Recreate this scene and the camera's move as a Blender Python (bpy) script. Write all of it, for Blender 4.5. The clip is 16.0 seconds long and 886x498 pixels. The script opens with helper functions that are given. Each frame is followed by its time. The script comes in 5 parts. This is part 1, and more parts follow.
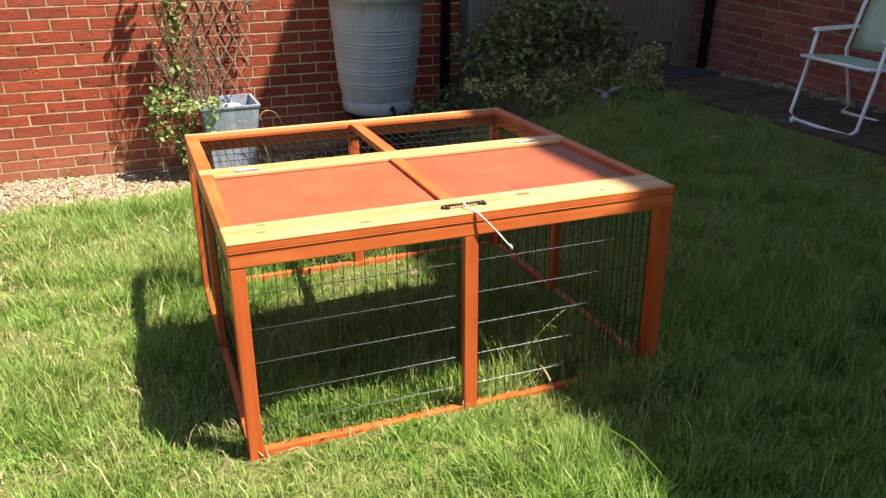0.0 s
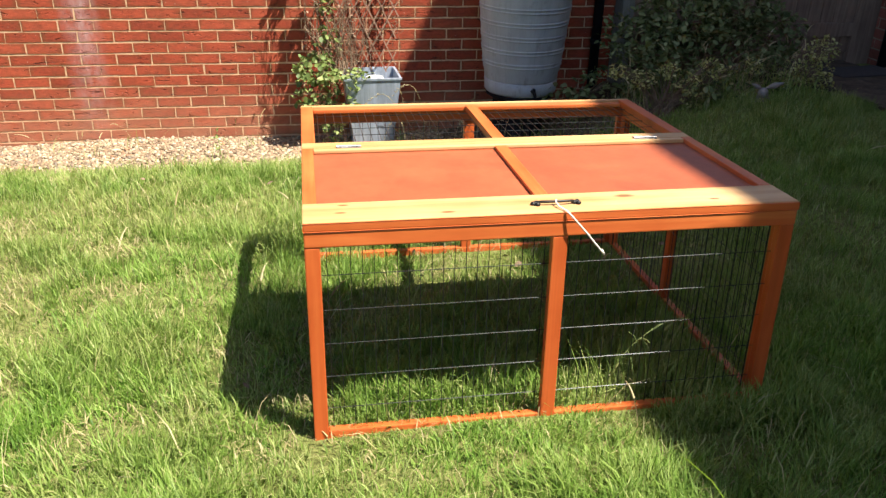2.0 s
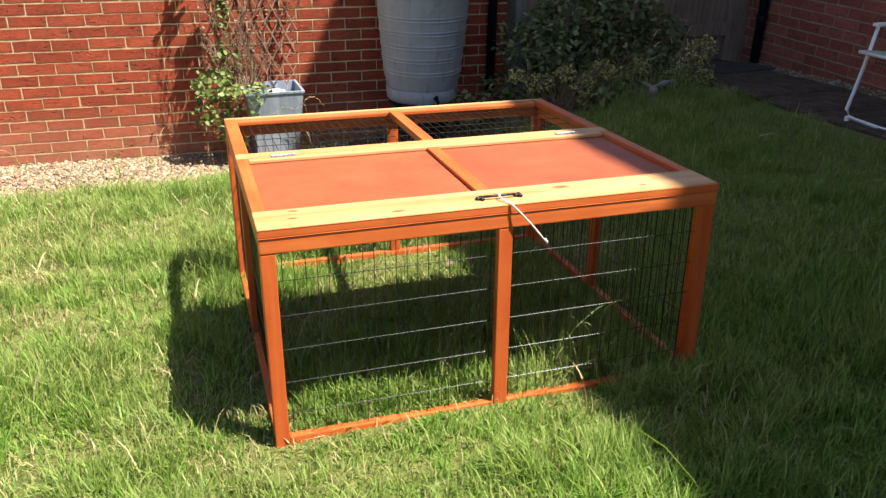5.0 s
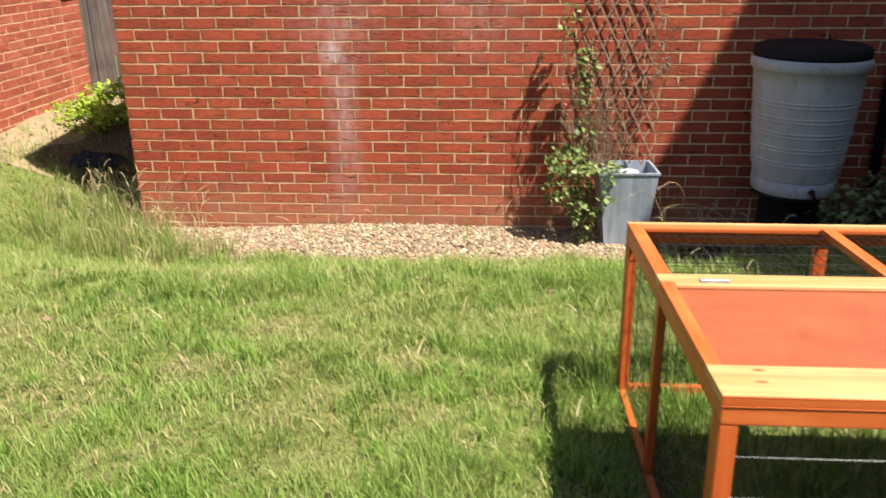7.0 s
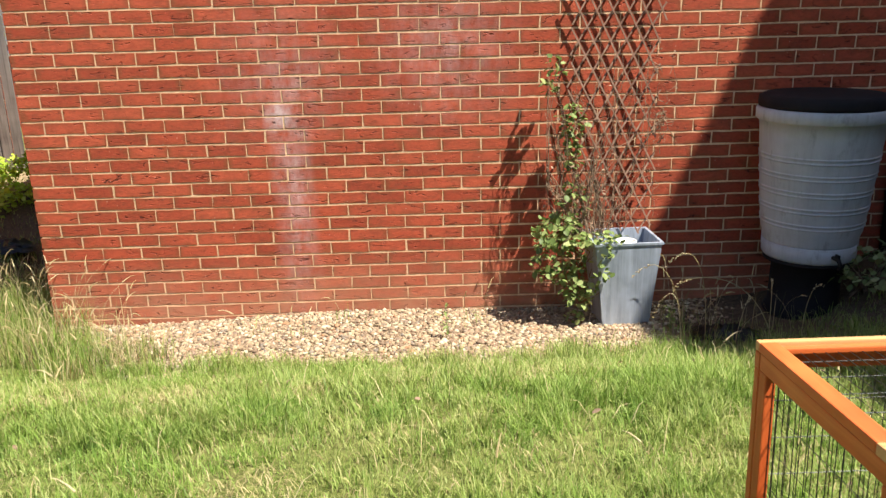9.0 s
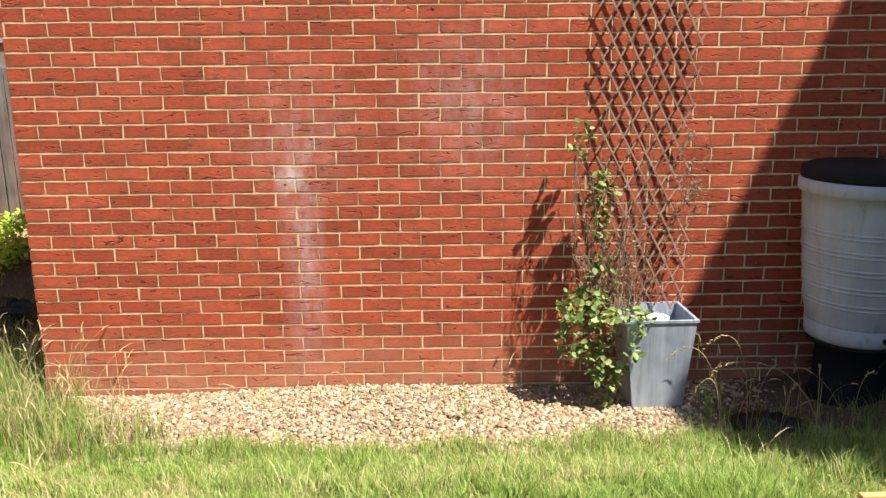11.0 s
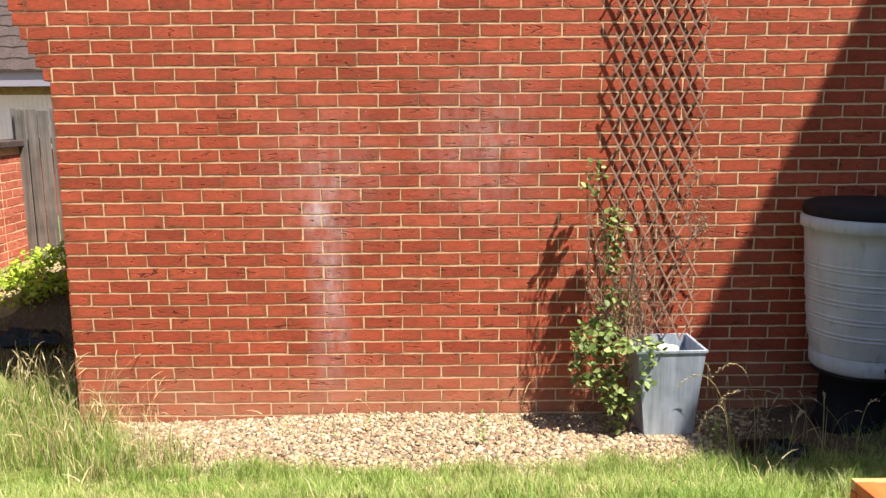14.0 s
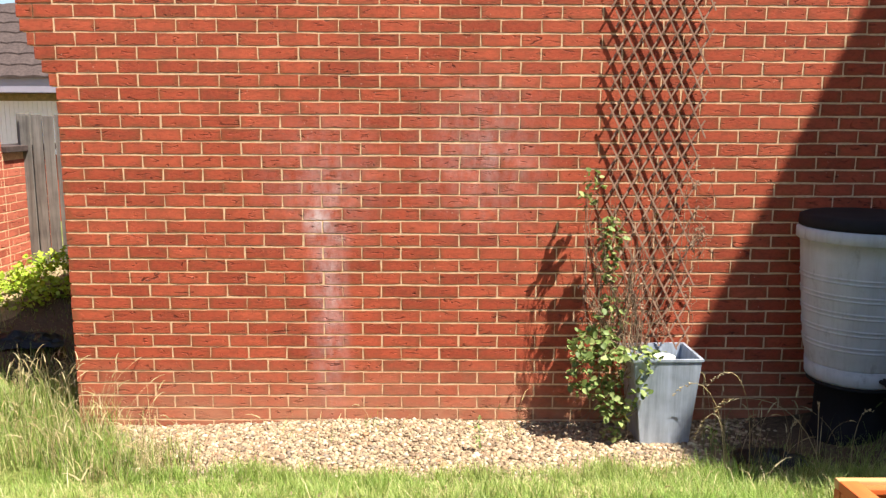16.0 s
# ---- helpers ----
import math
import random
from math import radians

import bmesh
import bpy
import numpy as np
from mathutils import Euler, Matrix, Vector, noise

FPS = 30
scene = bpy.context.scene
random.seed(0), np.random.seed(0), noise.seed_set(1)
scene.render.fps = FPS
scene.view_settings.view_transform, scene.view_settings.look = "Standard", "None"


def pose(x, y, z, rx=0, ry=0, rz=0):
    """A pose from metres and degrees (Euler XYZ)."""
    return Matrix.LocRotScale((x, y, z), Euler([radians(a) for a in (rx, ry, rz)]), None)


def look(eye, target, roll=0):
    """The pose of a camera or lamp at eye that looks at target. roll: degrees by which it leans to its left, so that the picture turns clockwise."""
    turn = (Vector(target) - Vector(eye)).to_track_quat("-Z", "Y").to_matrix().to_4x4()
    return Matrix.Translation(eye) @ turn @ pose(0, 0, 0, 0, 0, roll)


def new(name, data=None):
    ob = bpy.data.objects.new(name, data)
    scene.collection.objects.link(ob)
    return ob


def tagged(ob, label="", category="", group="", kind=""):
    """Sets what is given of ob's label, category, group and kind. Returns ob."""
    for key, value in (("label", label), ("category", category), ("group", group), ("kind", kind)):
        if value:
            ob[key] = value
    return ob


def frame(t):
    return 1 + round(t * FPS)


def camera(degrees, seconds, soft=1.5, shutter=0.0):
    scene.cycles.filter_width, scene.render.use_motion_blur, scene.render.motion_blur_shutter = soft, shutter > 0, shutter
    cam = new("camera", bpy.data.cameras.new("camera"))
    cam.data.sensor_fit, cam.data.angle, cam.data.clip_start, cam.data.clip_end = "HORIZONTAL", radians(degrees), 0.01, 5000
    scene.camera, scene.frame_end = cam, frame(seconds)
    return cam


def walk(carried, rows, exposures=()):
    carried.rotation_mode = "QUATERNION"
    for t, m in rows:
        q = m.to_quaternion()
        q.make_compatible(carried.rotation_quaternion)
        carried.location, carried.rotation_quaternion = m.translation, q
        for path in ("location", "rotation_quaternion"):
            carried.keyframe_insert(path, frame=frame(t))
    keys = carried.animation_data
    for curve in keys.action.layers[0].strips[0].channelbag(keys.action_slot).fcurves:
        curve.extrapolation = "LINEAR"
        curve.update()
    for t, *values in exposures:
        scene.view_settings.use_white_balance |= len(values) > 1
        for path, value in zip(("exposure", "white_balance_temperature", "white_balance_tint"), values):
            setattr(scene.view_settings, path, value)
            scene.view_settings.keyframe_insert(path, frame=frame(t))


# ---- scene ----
cam = camera(57.6, 16.0, soft=1.4, shutter=0.25)
PATH = [
    (0, (-0.195, 0.727, 1.85), (0.475, 2.423, 1.027), 0.8),
    (0.5, (-0.206, 0.727, 1.854), (0.405, 2.449, 1.042), 0.6),
    (1, (-0.142, 0.746, 1.862), (0.338, 2.505, 1.04), 1.2),
    (1.5, (-0.061, 0.761, 1.863), (0.297, 2.535, 1.013), 1.6),
    (2, (-0.029, 0.777, 1.848), (0.284, 2.547, 0.971), 1.5),
    (2.5, (-0.056, 0.778, 1.859), (0.347, 2.535, 0.992), 1.7),
    (3, (-0.119, 0.743, 1.87), (0.419, 2.472, 1.021), 1.1),
    (3.2, (-0.136, 0.736, 1.867), (0.429, 2.46, 1.026), 0.9),
    (5.3, (-0.163, 0.755, 1.837), (0.402, 2.476, 0.99), 1.3),
    (5.5, (-0.142, 0.792, 1.86), (0.372, 2.526, 1.005), 1.2),
    (6, (-0.148, 0.827, 1.856), (0.176, 2.595, 0.98), 1.1),
    (6.5, (-0.293, 0.91, 1.863), (-0.23, 2.737, 1.052), 1.1),
    (7, (-0.441, 1.109, 1.877), (-0.567, 2.974, 1.165), -0.5),
    (7.5, (-0.529, 1.29, 1.848), (-0.765, 3.179, 1.236), 0.2),
    (8, (-0.566, 1.517, 1.816), (-0.777, 3.416, 1.226), 0.6),
    (8.5, (-0.661, 1.708, 1.823), (-0.721, 3.62, 1.24), -0.9),
    (9, (-0.733, 1.859, 1.778), (-0.684, 3.774, 1.202), -1.3),
    (9.5, (-0.744, 2.064, 1.796), (-0.693, 3.988, 1.253), -0.5),
    (10, (-0.742, 2.169, 1.821), (-0.715, 4.108, 1.333), -0.2),
    (10.2, (-0.734, 2.185, 1.827), (-0.694, 4.13, 1.362), -0.6),
    (12.5, (-0.822, 2.035, 1.786), (-0.863, 3.984, 1.339), -0.5),
    (13, (-0.831, 1.985, 1.805), (-0.862, 3.937, 1.372), -1.0),
    (13.5, (-0.853, 1.966, 1.804), (-0.852, 3.924, 1.4), -0.7),
    (14, (-0.83, 1.945, 1.812), (-0.825, 3.914, 1.459), -0.4),
    (14.5, (-0.806, 1.922, 1.806), (-0.767, 3.894, 1.475), -0.3),
    (15, (-0.81, 1.907, 1.808), (-0.767, 3.881, 1.487), -0.2),
    (15.5, (-0.818, 1.899, 1.813), (-0.787, 3.871, 1.481), 0.2),
    (16, (-0.818, 1.901, 1.798), (-0.816, 3.874, 1.472), 0.2),
]
EXPOSURES = [(0, 1.53), (3.2, 1.48), (6, 1.43), (7, 1.27), (8.5, 1.37), (10.2, 1.47), (12.5, 1.50), (14, 1.52), (16, 1.59)]
walk(cam, [(t, look(eye, target, roll)) for t, eye, target, roll in PATH], EXPOSURES)

# ---- light ----
SUN = Vector((0.44, -0.285, 1.0)).normalized()
sky_world = bpy.data.worlds.new("sky")
scene.world = sky_world
sky_world.use_nodes = True
wn = sky_world.node_tree.nodes
sky = wn.new("ShaderNodeTexSky")
sky.sky_type, sky.sun_disc = "NISHITA", False
sky.sun_elevation = math.asin(SUN.z)
sky.sun_rotation = math.atan2(SUN.x, SUN.y)
wn["Background"].inputs["Strength"].default_value = 0.063
sky_world.node_tree.links.new(sky.outputs[0], wn["Background"].inputs["Color"])
sun = new("sun", bpy.data.lights.new("sun", "SUN"))
sun.data.energy, sun.data.angle, sun.data.color = 5.0, radians(0.53), (1.0, 0.93, 0.80)
sun.matrix_world = look(SUN * 30, (0, 0, 0))

# ---- materials ----


class Mat:
    """A node material and short ways to add to it."""

    def __init__(self, name, rough=0.7, metal=0.0, spec=0.5):
        self.m = bpy.data.materials.new(name)
        self.m.use_nodes = True
        self.n, self.l = self.m.node_tree.nodes, self.m.node_tree.links
        self.b = self.n["Principled BSDF"]
        self.b.inputs["Roughness"].default_value = rough
        self.b.inputs["Metallic"].default_value = metal
        self.b.inputs["Specular IOR Level"].default_value = spec
        self.out = self.n["Material Output"]

    def put(self, socket, v):
        if isinstance(v, bpy.types.NodeSocket):
            self.l.new(v, socket)
        elif isinstance(v, tuple) and len(v) == 3 and socket.type == "RGBA":
            socket.default_value = (*v, 1)
        else:
            socket.default_value = v

    def coords(self, kind="Object", scale=(1, 1, 1), rot=(0, 0, 0)):
        if kind == "World":
            src = self.n.new("ShaderNodeNewGeometry").outputs["Position"]
        else:
            src = self.n.new("ShaderNodeTexCoord").outputs[kind]
        mp = self.n.new("ShaderNodeMapping")
        mp.inputs["Scale"].default_value, mp.inputs["Rotation"].default_value = scale, rot
        self.l.new(src, mp.inputs[0])
        return mp.outputs[0]

    def noise(self, co, scale, detail=4.0, rough=0.55, distort=0.0):
        t = self.n.new("ShaderNodeTexNoise")
        self.l.new(co, t.inputs["Vector"])
        t.inputs["Scale"].default_value, t.inputs["Detail"].default_value = scale, detail
        t.inputs["Roughness"].default_value, t.inputs["Distortion"].default_value = rough, distort
        return t.outputs[0]

    def ramp(self, fac, stops):
        r = self.n.new("ShaderNodeValToRGB")
        e = r.color_ramp.elements
        while len(e) < len(stops):
            e.new(0.5)
        for el, (p, c) in zip(e, stops):
            el.position = p
            el.color = (*c, 1) if isinstance(c, tuple) else (c, c, c, 1)
        self.l.new(fac, r.inputs[0])
        return r.outputs[0]

    def mix(self, fac, a, b, mode="MIX"):
        x = self.n.new("ShaderNodeMix")
        x.data_type, x.blend_type = "RGBA", mode
        self.put(x.inputs[0], fac)
        self.put(x.inputs[6], a)
        self.put(x.inputs[7], b)
        return x.outputs[2]

    def math(self, op, a, b=0.0, c=0.0):
        x = self.n.new("ShaderNodeMath")
        x.operation = op
        for i, v in enumerate((a, b, c)):
            self.put(x.inputs[i], v)
        return x.outputs[0]

    def xyz(self, co):
        s = self.n.new("ShaderNodeSeparateXYZ")
        self.l.new(co, s.inputs[0])
        return s.outputs

    def rnd(self):
        """A random number a piece: by object and by island at once."""
        o = self.n.new("ShaderNodeObjectInfo").outputs["Random"]
        i = self.n.new("ShaderNodeNewGeometry").outputs["Random Per Island"]
        return self.math("FRACT", self.math("ADD", o, i))

    def color(self, v):
        self.put(self.b.inputs["Base Color"], v)
        return self

    def rough(self, v):
        self.put(self.b.inputs["Roughness"], v)
        return self

    def bump(self, height, strength=0.3, dist=0.01):
        bp = self.n.new("ShaderNodeBump")
        bp.inputs["Strength"].default_value, bp.inputs["Distance"].default_value = strength, dist
        self.l.new(height, bp.inputs["Height"])
        self.l.new(bp.outputs[0], self.b.inputs["Normal"])
        return self

    def translucent(self, col, fac):
        t = self.n.new("ShaderNodeBsdfTranslucent")
        self.put(t.inputs[0], col)
        x = self.n.new("ShaderNodeMixShader")
        x.inputs[0].default_value = fac
        self.l.new(self.b.outputs[0], x.inputs[1])
        self.l.new(t.outputs[0], x.inputs[2])
        self.l.new(x.outputs[0], self.out.inputs[0])
        return self


def brick_material(name, lo, mid, hi, stains=False):
    m = Mat(name, 0.85, spec=0.25)
    w = m.coords("World")
    base = m.ramp(m.rnd(), [(0.0, lo), (0.45, mid), (1.0, hi)])
    fine = m.noise(m.coords("World", (1, 1, 1.6)), 55, 5, 0.65)
    col = m.mix(0.22, base, m.ramp(fine, [(0.3, (0.05, 0.012, 0.008)), (0.5, mid), (0.75, (0.46, 0.13, 0.06))]))
    blot = m.ramp(m.noise(w, 9, 3), [(0.45, 0.0), (0.75, 1.0)])
    col = m.mix(m.math("MULTIPLY", blot, 0.3), col, (0.10, 0.035, 0.022))
    mott = m.ramp(m.noise(m.coords("World", (1, 1, 2.2)), 21, 4, 0.6, 0.5), [(0.48, 0.0), (0.72, 1.0)])
    col = m.mix(m.math("MULTIPLY", mott, 0.5), col, (0.145, 0.042, 0.022))
    spk = m.n.new("ShaderNodeTexVoronoi")
    m.l.new(w, spk.inputs["Vector"])
    spk.inputs["Scale"].default_value = 26.0
    dots = m.ramp(spk.outputs["Distance"], [(0.06, 1.0), (0.11, 0.0)])
    some = m.ramp(m.noise(w, 6, 3), [(0.52, 0.0), (0.6, 1.0)])
    col = m.mix(m.math("MULTIPLY", m.math("MULTIPLY", dots, some), 0.6), col, (0.62, 0.42, 0.33))
    if stains:
        x, y, z = m.xyz(w)
        # browner edges round each brick, which also paint in the soft joint shadow
        row = m.math("DIVIDE", z, 0.075)
        up = m.math("ABSOLUTE", m.math("SUBTRACT", m.math("FRACT", row), 0.5))
        odd = m.math("MULTIPLY", m.math("MODULO", m.math("FLOOR", row), 2.0), 0.5)
        along = m.math("FRACT", m.math("SUBTRACT", m.math("DIVIDE", m.math("ADD", x, 11.745), 0.225), odd))
        along = m.math("ABSOLUTE", m.math("SUBTRACT", along, 0.5))
        edge = m.math("MAXIMUM", up, m.math("SUBTRACT", m.math("MULTIPLY", along, 2.0), 0.52))
        edge = m.math("ADD", edge, m.math("MULTIPLY", m.math("SUBTRACT", m.noise(w, 13, 4, 0.6), 0.5), 0.55))
        col = m.mix(m.math("MULTIPLY", m.ramp(edge, [(0.20, 0.0), (0.46, 1.0)]), 0.58), col, (0.15, 0.062, 0.026))

        def band(v, centre, half):
            return m.math("MAXIMUM", m.math("SUBTRACT", 1.0, m.math("DIVIDE", m.math("ABSOLUTE", m.math("SUBTRACT", v, centre)), half)), 0.0)

        wob = m.math("MULTIPLY", m.math("SUBTRACT", m.noise(w, 1.7, 2), 0.5), 0.12)
        streak = m.math("MULTIPLY", band(m.math("ADD", x, wob), -1.475, 0.15), band(z, 0.75, 0.82))
        cloud = m.math("MULTIPLY", band(m.math("ADD", x, wob), -0.58, 0.50), band(z, 1.58, 0.55))
        cloud2 = m.math("MULTIPLY", band(m.math("ADD", x, wob), -1.50, 0.46), band(z, 1.42, 0.50))
        spot = m.math("MULTIPLY", m.math("MULTIPLY", band(m.math("ADD", x, wob), -1.545, 0.085), band(z, 1.195, 0.10)), m.ramp(m.noise(w, 22, 4, 0.7), [(0.35, 0.25), (0.6, 1.0)]))
        foot = m.math("MULTIPLY", band(z, 0.0, 0.40), 1.1)
        salt = m.math("ADD", m.math("MULTIPLY", streak, 1.55), m.math("ADD", m.math("MULTIPLY", cloud, 0.75), m.math("MULTIPLY", cloud2, 0.6)))
        grain = m.ramp(m.noise(m.coords("World", (1, 1, 0.5)), 14, 5, 0.7), [(0.35, 0.05), (0.7, 1.0)])
        salt = m.math("MULTIPLY", m.math("MINIMUM", salt, 1.0), grain)
        salt = m.math("ADD", m.math("MULTIPLY", salt, 0.55), m.math("MULTIPLY", spot, 1.1))
        dust = m.math("MULTIPLY", foot, m.ramp(m.noise(w, 5, 4, 0.6), [(0.3, 0.35), (0.65, 1.0)]))
        col = m.mix(m.math("MULTIPLY", m.math("MINIMUM", dust, 1.0), 0.55), col, (0.42, 0.235, 0.15))
        col = m.mix(m.math("MINIMUM", salt, 0.85), col, (0.54, 0.43, 0.44))
    crease = m.noise(m.coords("World", (4.2, 4.2, 15)), 2.5, 3, 0.55, 1.5)
    gap = m.ramp(crease, [(0.315, 1.0), (0.35, 0.0)])
    gap = m.math("MULTIPLY", gap, m.ramp(m.noise(w, 4.5, 2), [(0.42, 0.25), (0.55, 1.0)]))
    m.color(m.mix(m.math("MULTIPLY", gap, 0.75), col, (0.05, 0.014, 0.009)))
    h = m.math("ADD", m.math("MULTIPLY", m.ramp(crease, [(0.31, 0.0), (0.38, 1.0)]), 1.0), m.math("MULTIPLY", fine, 0.25))
    m.bump(h, 0.9, 0.010)
    return m.m


def wood_material(name, dark, mid, light, knots=0.0, rough=0.5, axis=0, grain=1.0):
    m = Mat(name, rough, spec=0.4)
    sc = [34.0, 34.0, 34.0]
    sc[axis] = 1.6
    co = m.coords("Object", tuple(sc))
    r = m.n.new("ShaderNodeObjectInfo").outputs["Random"]
    sh = m.n.new("ShaderNodeVectorMath")
    sh.operation = "ADD"
    m.l.new(co, sh.inputs[0])
    m.l.new(m.math("MULTIPLY", r, 40.0), sh.inputs[1])
    g = m.noise(sh.outputs[0], 1.0, 5, 0.6, 0.6)
    col = m.ramp(g, [(0.3, dark), (0.5, mid), (0.72, light)])
    broad = m.noise(m.coords("Object"), 5, 3)
    col = m.mix(0.35 * grain, col, m.ramp(broad, [(0.3, dark), (0.7, light)]))
    if knots:
        ks = [6.0, 6.0, 6.0]
        ks[axis] = 2.6
        v = m.n.new("ShaderNodeTexVoronoi")
        m.l.new(m.coords("Object", tuple(ks)), v.inputs["Vector"])
        v.inputs["Scale"].default_value = 1.0
        k = m.ramp(v.outputs["Distance"], [(0.05, 1.0), (0.13, 0.0)])
        if axis == 0:
            for kx, ky, kr in ((0.088, 0.098, 0.016), (0.080, 0.052, 0.015), (0.31, 0.03, 0.02), (0.73, 0.085, 0.03), (0.93, 0.04, 0.016)):
                d = m.n.new("ShaderNodeVectorMath")
                d.operation = "DISTANCE"
                m.l.new(m.coords("Object", (1, 2.4, 0)), d.inputs[0])
                d.inputs[1].default_value = (kx, ky * 2.4, 0)
                k = m.math("MAXIMUM", k, m.ramp(d.outputs["Value"], [(kr * 0.45, 1.0), (kr, 0.0)]))
        col = m.mix(m.math("MULTIPLY", k, knots), col, tuple(c * 0.35 for c in dark))
    m.color(col).bump(g, 0.25, 0.002)
    return m.m


def plain_material(name, col, rough=0.5, metal=0.0, vary=0.25, scale=12.0, bump=0.15, spec=0.5):
    m = Mat(name, rough, metal, spec)
    n1 = m.noise(m.coords("Object"), scale, 5, 0.6)
    n2 = m.noise(m.coords("Object"), scale * 7, 3, 0.6)
    dark = tuple(c * (1 - vary) for c in col)
    light = tuple(min(1.0, c * (1 + vary * 0.7)) for c in col)
    m.color(m.mix(0.3, m.ramp(n1, [(0.3, dark), (0.7, light)]), m.ramp(n2, [(0.3, dark), (0.7, light)])))
    if bump:
        m.bump(n2, bump, 0.003)
    return m.m


def leaf_material(name, lo, mid, hi, trans=0.35, rough=0.55):
    m = Mat(name, rough, spec=0.35)
    patch = m.noise(m.coords("World"), 2.2, 3)
    f = m.math("ADD", m.math("MULTIPLY", m.rnd(), 0.75), m.math("MULTIPLY", m.math("SUBTRACT", patch, 0.38), 0.9))
    col = m.ramp(f, [(0.05, lo), (0.5, mid), (0.95, hi)])
    m.color(col)
    return m.translucent(col, trans).m


def grass_material():
    m = Mat("lawn_grass", 0.5, spec=0.3)
    w = m.coords("World")
    dry = m.ramp(m.noise(w, 1.7, 6, 0.66), [(0.42, 0.0), (0.66, 1.0)])
    far = m.n.new("ShaderNodeMapRange")
    m.l.new(m.xyz(w)[1], far.inputs[0])
    far.inputs[1].default_value, far.inputs[2].default_value = 2.4, 4.8
    far.inputs[3].default_value, far.inputs[4].default_value = 0.05, 0.52
    dry = m.math("MINIMUM", m.math("ADD", dry, far.outputs[0]), 1.0)
    r = m.rnd()
    green = m.ramp(r, [(0.0, (0.065, 0.145, 0.014)), (0.4, (0.172, 0.320, 0.040)), (0.88, (0.290, 0.445, 0.088)), (1.0, (0.45, 0.48, 0.19))])
    straw = m.ramp(r, [(0.0, (0.18, 0.25, 0.050)), (0.5, (0.35, 0.39, 0.125)), (1.0, (0.55, 0.50, 0.26))])
    col = m.mix(m.math("MULTIPLY", dry, 0.64), green, straw)
    # clumps of a stronger green a hand across
    lush = m.ramp(m.noise(w, 7.5, 3, 0.6), [(0.52, 0.0), (0.66, 1.0)])
    col = m.mix(m.math("MULTIPLY", lush, 0.5), col, m.ramp(r, [(0.0, (0.05, 0.13, 0.018)), (1.0, (0.24, 0.42, 0.07))]))
    m.color(col)
    return m.translucent(col, 0.45).m


def soil_material():
    m = Mat("soil_and_thatch", 0.95, spec=0.1)
    w = m.coords("World")
    a = m.noise(w, 30, 6, 0.7)
    col = m.ramp(a, [(0.3, (0.07, 0.085, 0.022)), (0.55, (0.175, 0.20, 0.058)), (0.75, (0.32, 0.31, 0.125))])
    col = m.mix(m.ramp(m.noise(w, 2.0, 4), [(0.45, 0.0), (0.7, 0.6)]), col, (0.25, 0.24, 0.095))
    m.color(col).bump(a, 1.0, 0.03)
    return m.m


BRICK = brick_material("red_brick", (0.285, 0.049, 0.025), (0.365, 0.066, 0.033), (0.455, 0.094, 0.048), True)
BRICK_HOUSE = brick_material("house_brick", (0.23, 0.073, 0.05), (0.31, 0.10, 0.07), (0.39, 0.14, 0.10))
BRICK_PALE = brick_material("boundary_brick", (0.31, 0.075, 0.046), (0.39, 0.10, 0.062), (0.46, 0.14, 0.09))
MORTAR = plain_material("mortar", (0.64, 0.43, 0.275), 0.95, vary=0.4, scale=26, bump=0.5, spec=0.1)
GRASS = grass_material()
SOIL = soil_material()
STAIN = wood_material("orange_stained_pine", (0.34, 0.058, 0.012), (0.50, 0.090, 0.022), (0.60, 0.15, 0.038), 0.5, 0.42, 2)
STAIN_X = wood_material("orange_stained_pine_x", (0.37, 0.068, 0.014), (0.52, 0.103, 0.026), (0.64, 0.185, 0.05), 0.5, 0.42, 0)
STAIN_Y = wood_material("orange_stained_pine_y", (0.37, 0.068, 0.014), (0.52, 0.103, 0.026), (0.64, 0.185, 0.05), 0.4, 0.42, 1)
HONEY = wood_material("honey_pine", (0.40, 0.17, 0.055), (0.55, 0.31, 0.13), (0.64, 0.41, 0.205), 0.85, 0.4, 0)
PANEL = plain_material("red_brown_board", (0.325, 0.078, 0.031), 0.5, vary=0.3, scale=7.0, bump=0.05)
WIRE = plain_material("black_wire", (0.030, 0.032, 0.034), 0.3, 0.6, bump=0)
IRON = plain_material("black_iron", (0.02, 0.018, 0.017), 0.45, 0.5)
ZINC_HINGE = plain_material("zinc_plate", (0.42, 0.41, 0.41), 0.42, 0.8, vary=0.6, scale=70)
CORD = plain_material("white_cord", (0.75, 0.66, 0.60), 0.9, scale=60, bump=0.6)

ROOF = plain_material("roof_tile", (0.13, 0.085, 0.07), 0.85, vary=0.35, scale=8, bump=0.4)


# ---- building helpers ----
def mesh_object(name, verts, faces, material=None, smooth=False):
    me = bpy.data.meshes.new(name)
    me.from_pydata([tuple(v) for v in verts], [], faces)
    if material:
        me.materials.append(material)
    if smooth:
        me.polygons.foreach_set("use_smooth", [True] * len(me.polygons))
    me.update()
    return new(name, me)


def part(name, bm, material, parent=None, label="", smooth=False):
    """Links a bmesh as one mesh object, under a thing or a part."""
    bmesh.ops.recalc_face_normals(bm, faces=bm.faces[:])
    me = bpy.data.meshes.new(name)
    bm.to_mesh(me)
    bm.free()
    if material:
        me.materials.append(material)
    if smooth:
        me.polygons.foreach_set("use_smooth", [True] * len(me.polygons))
    ob = new(name, me)
    if parent:
        ob.parent = parent
    if label:
        tagged(ob, label)
    return ob


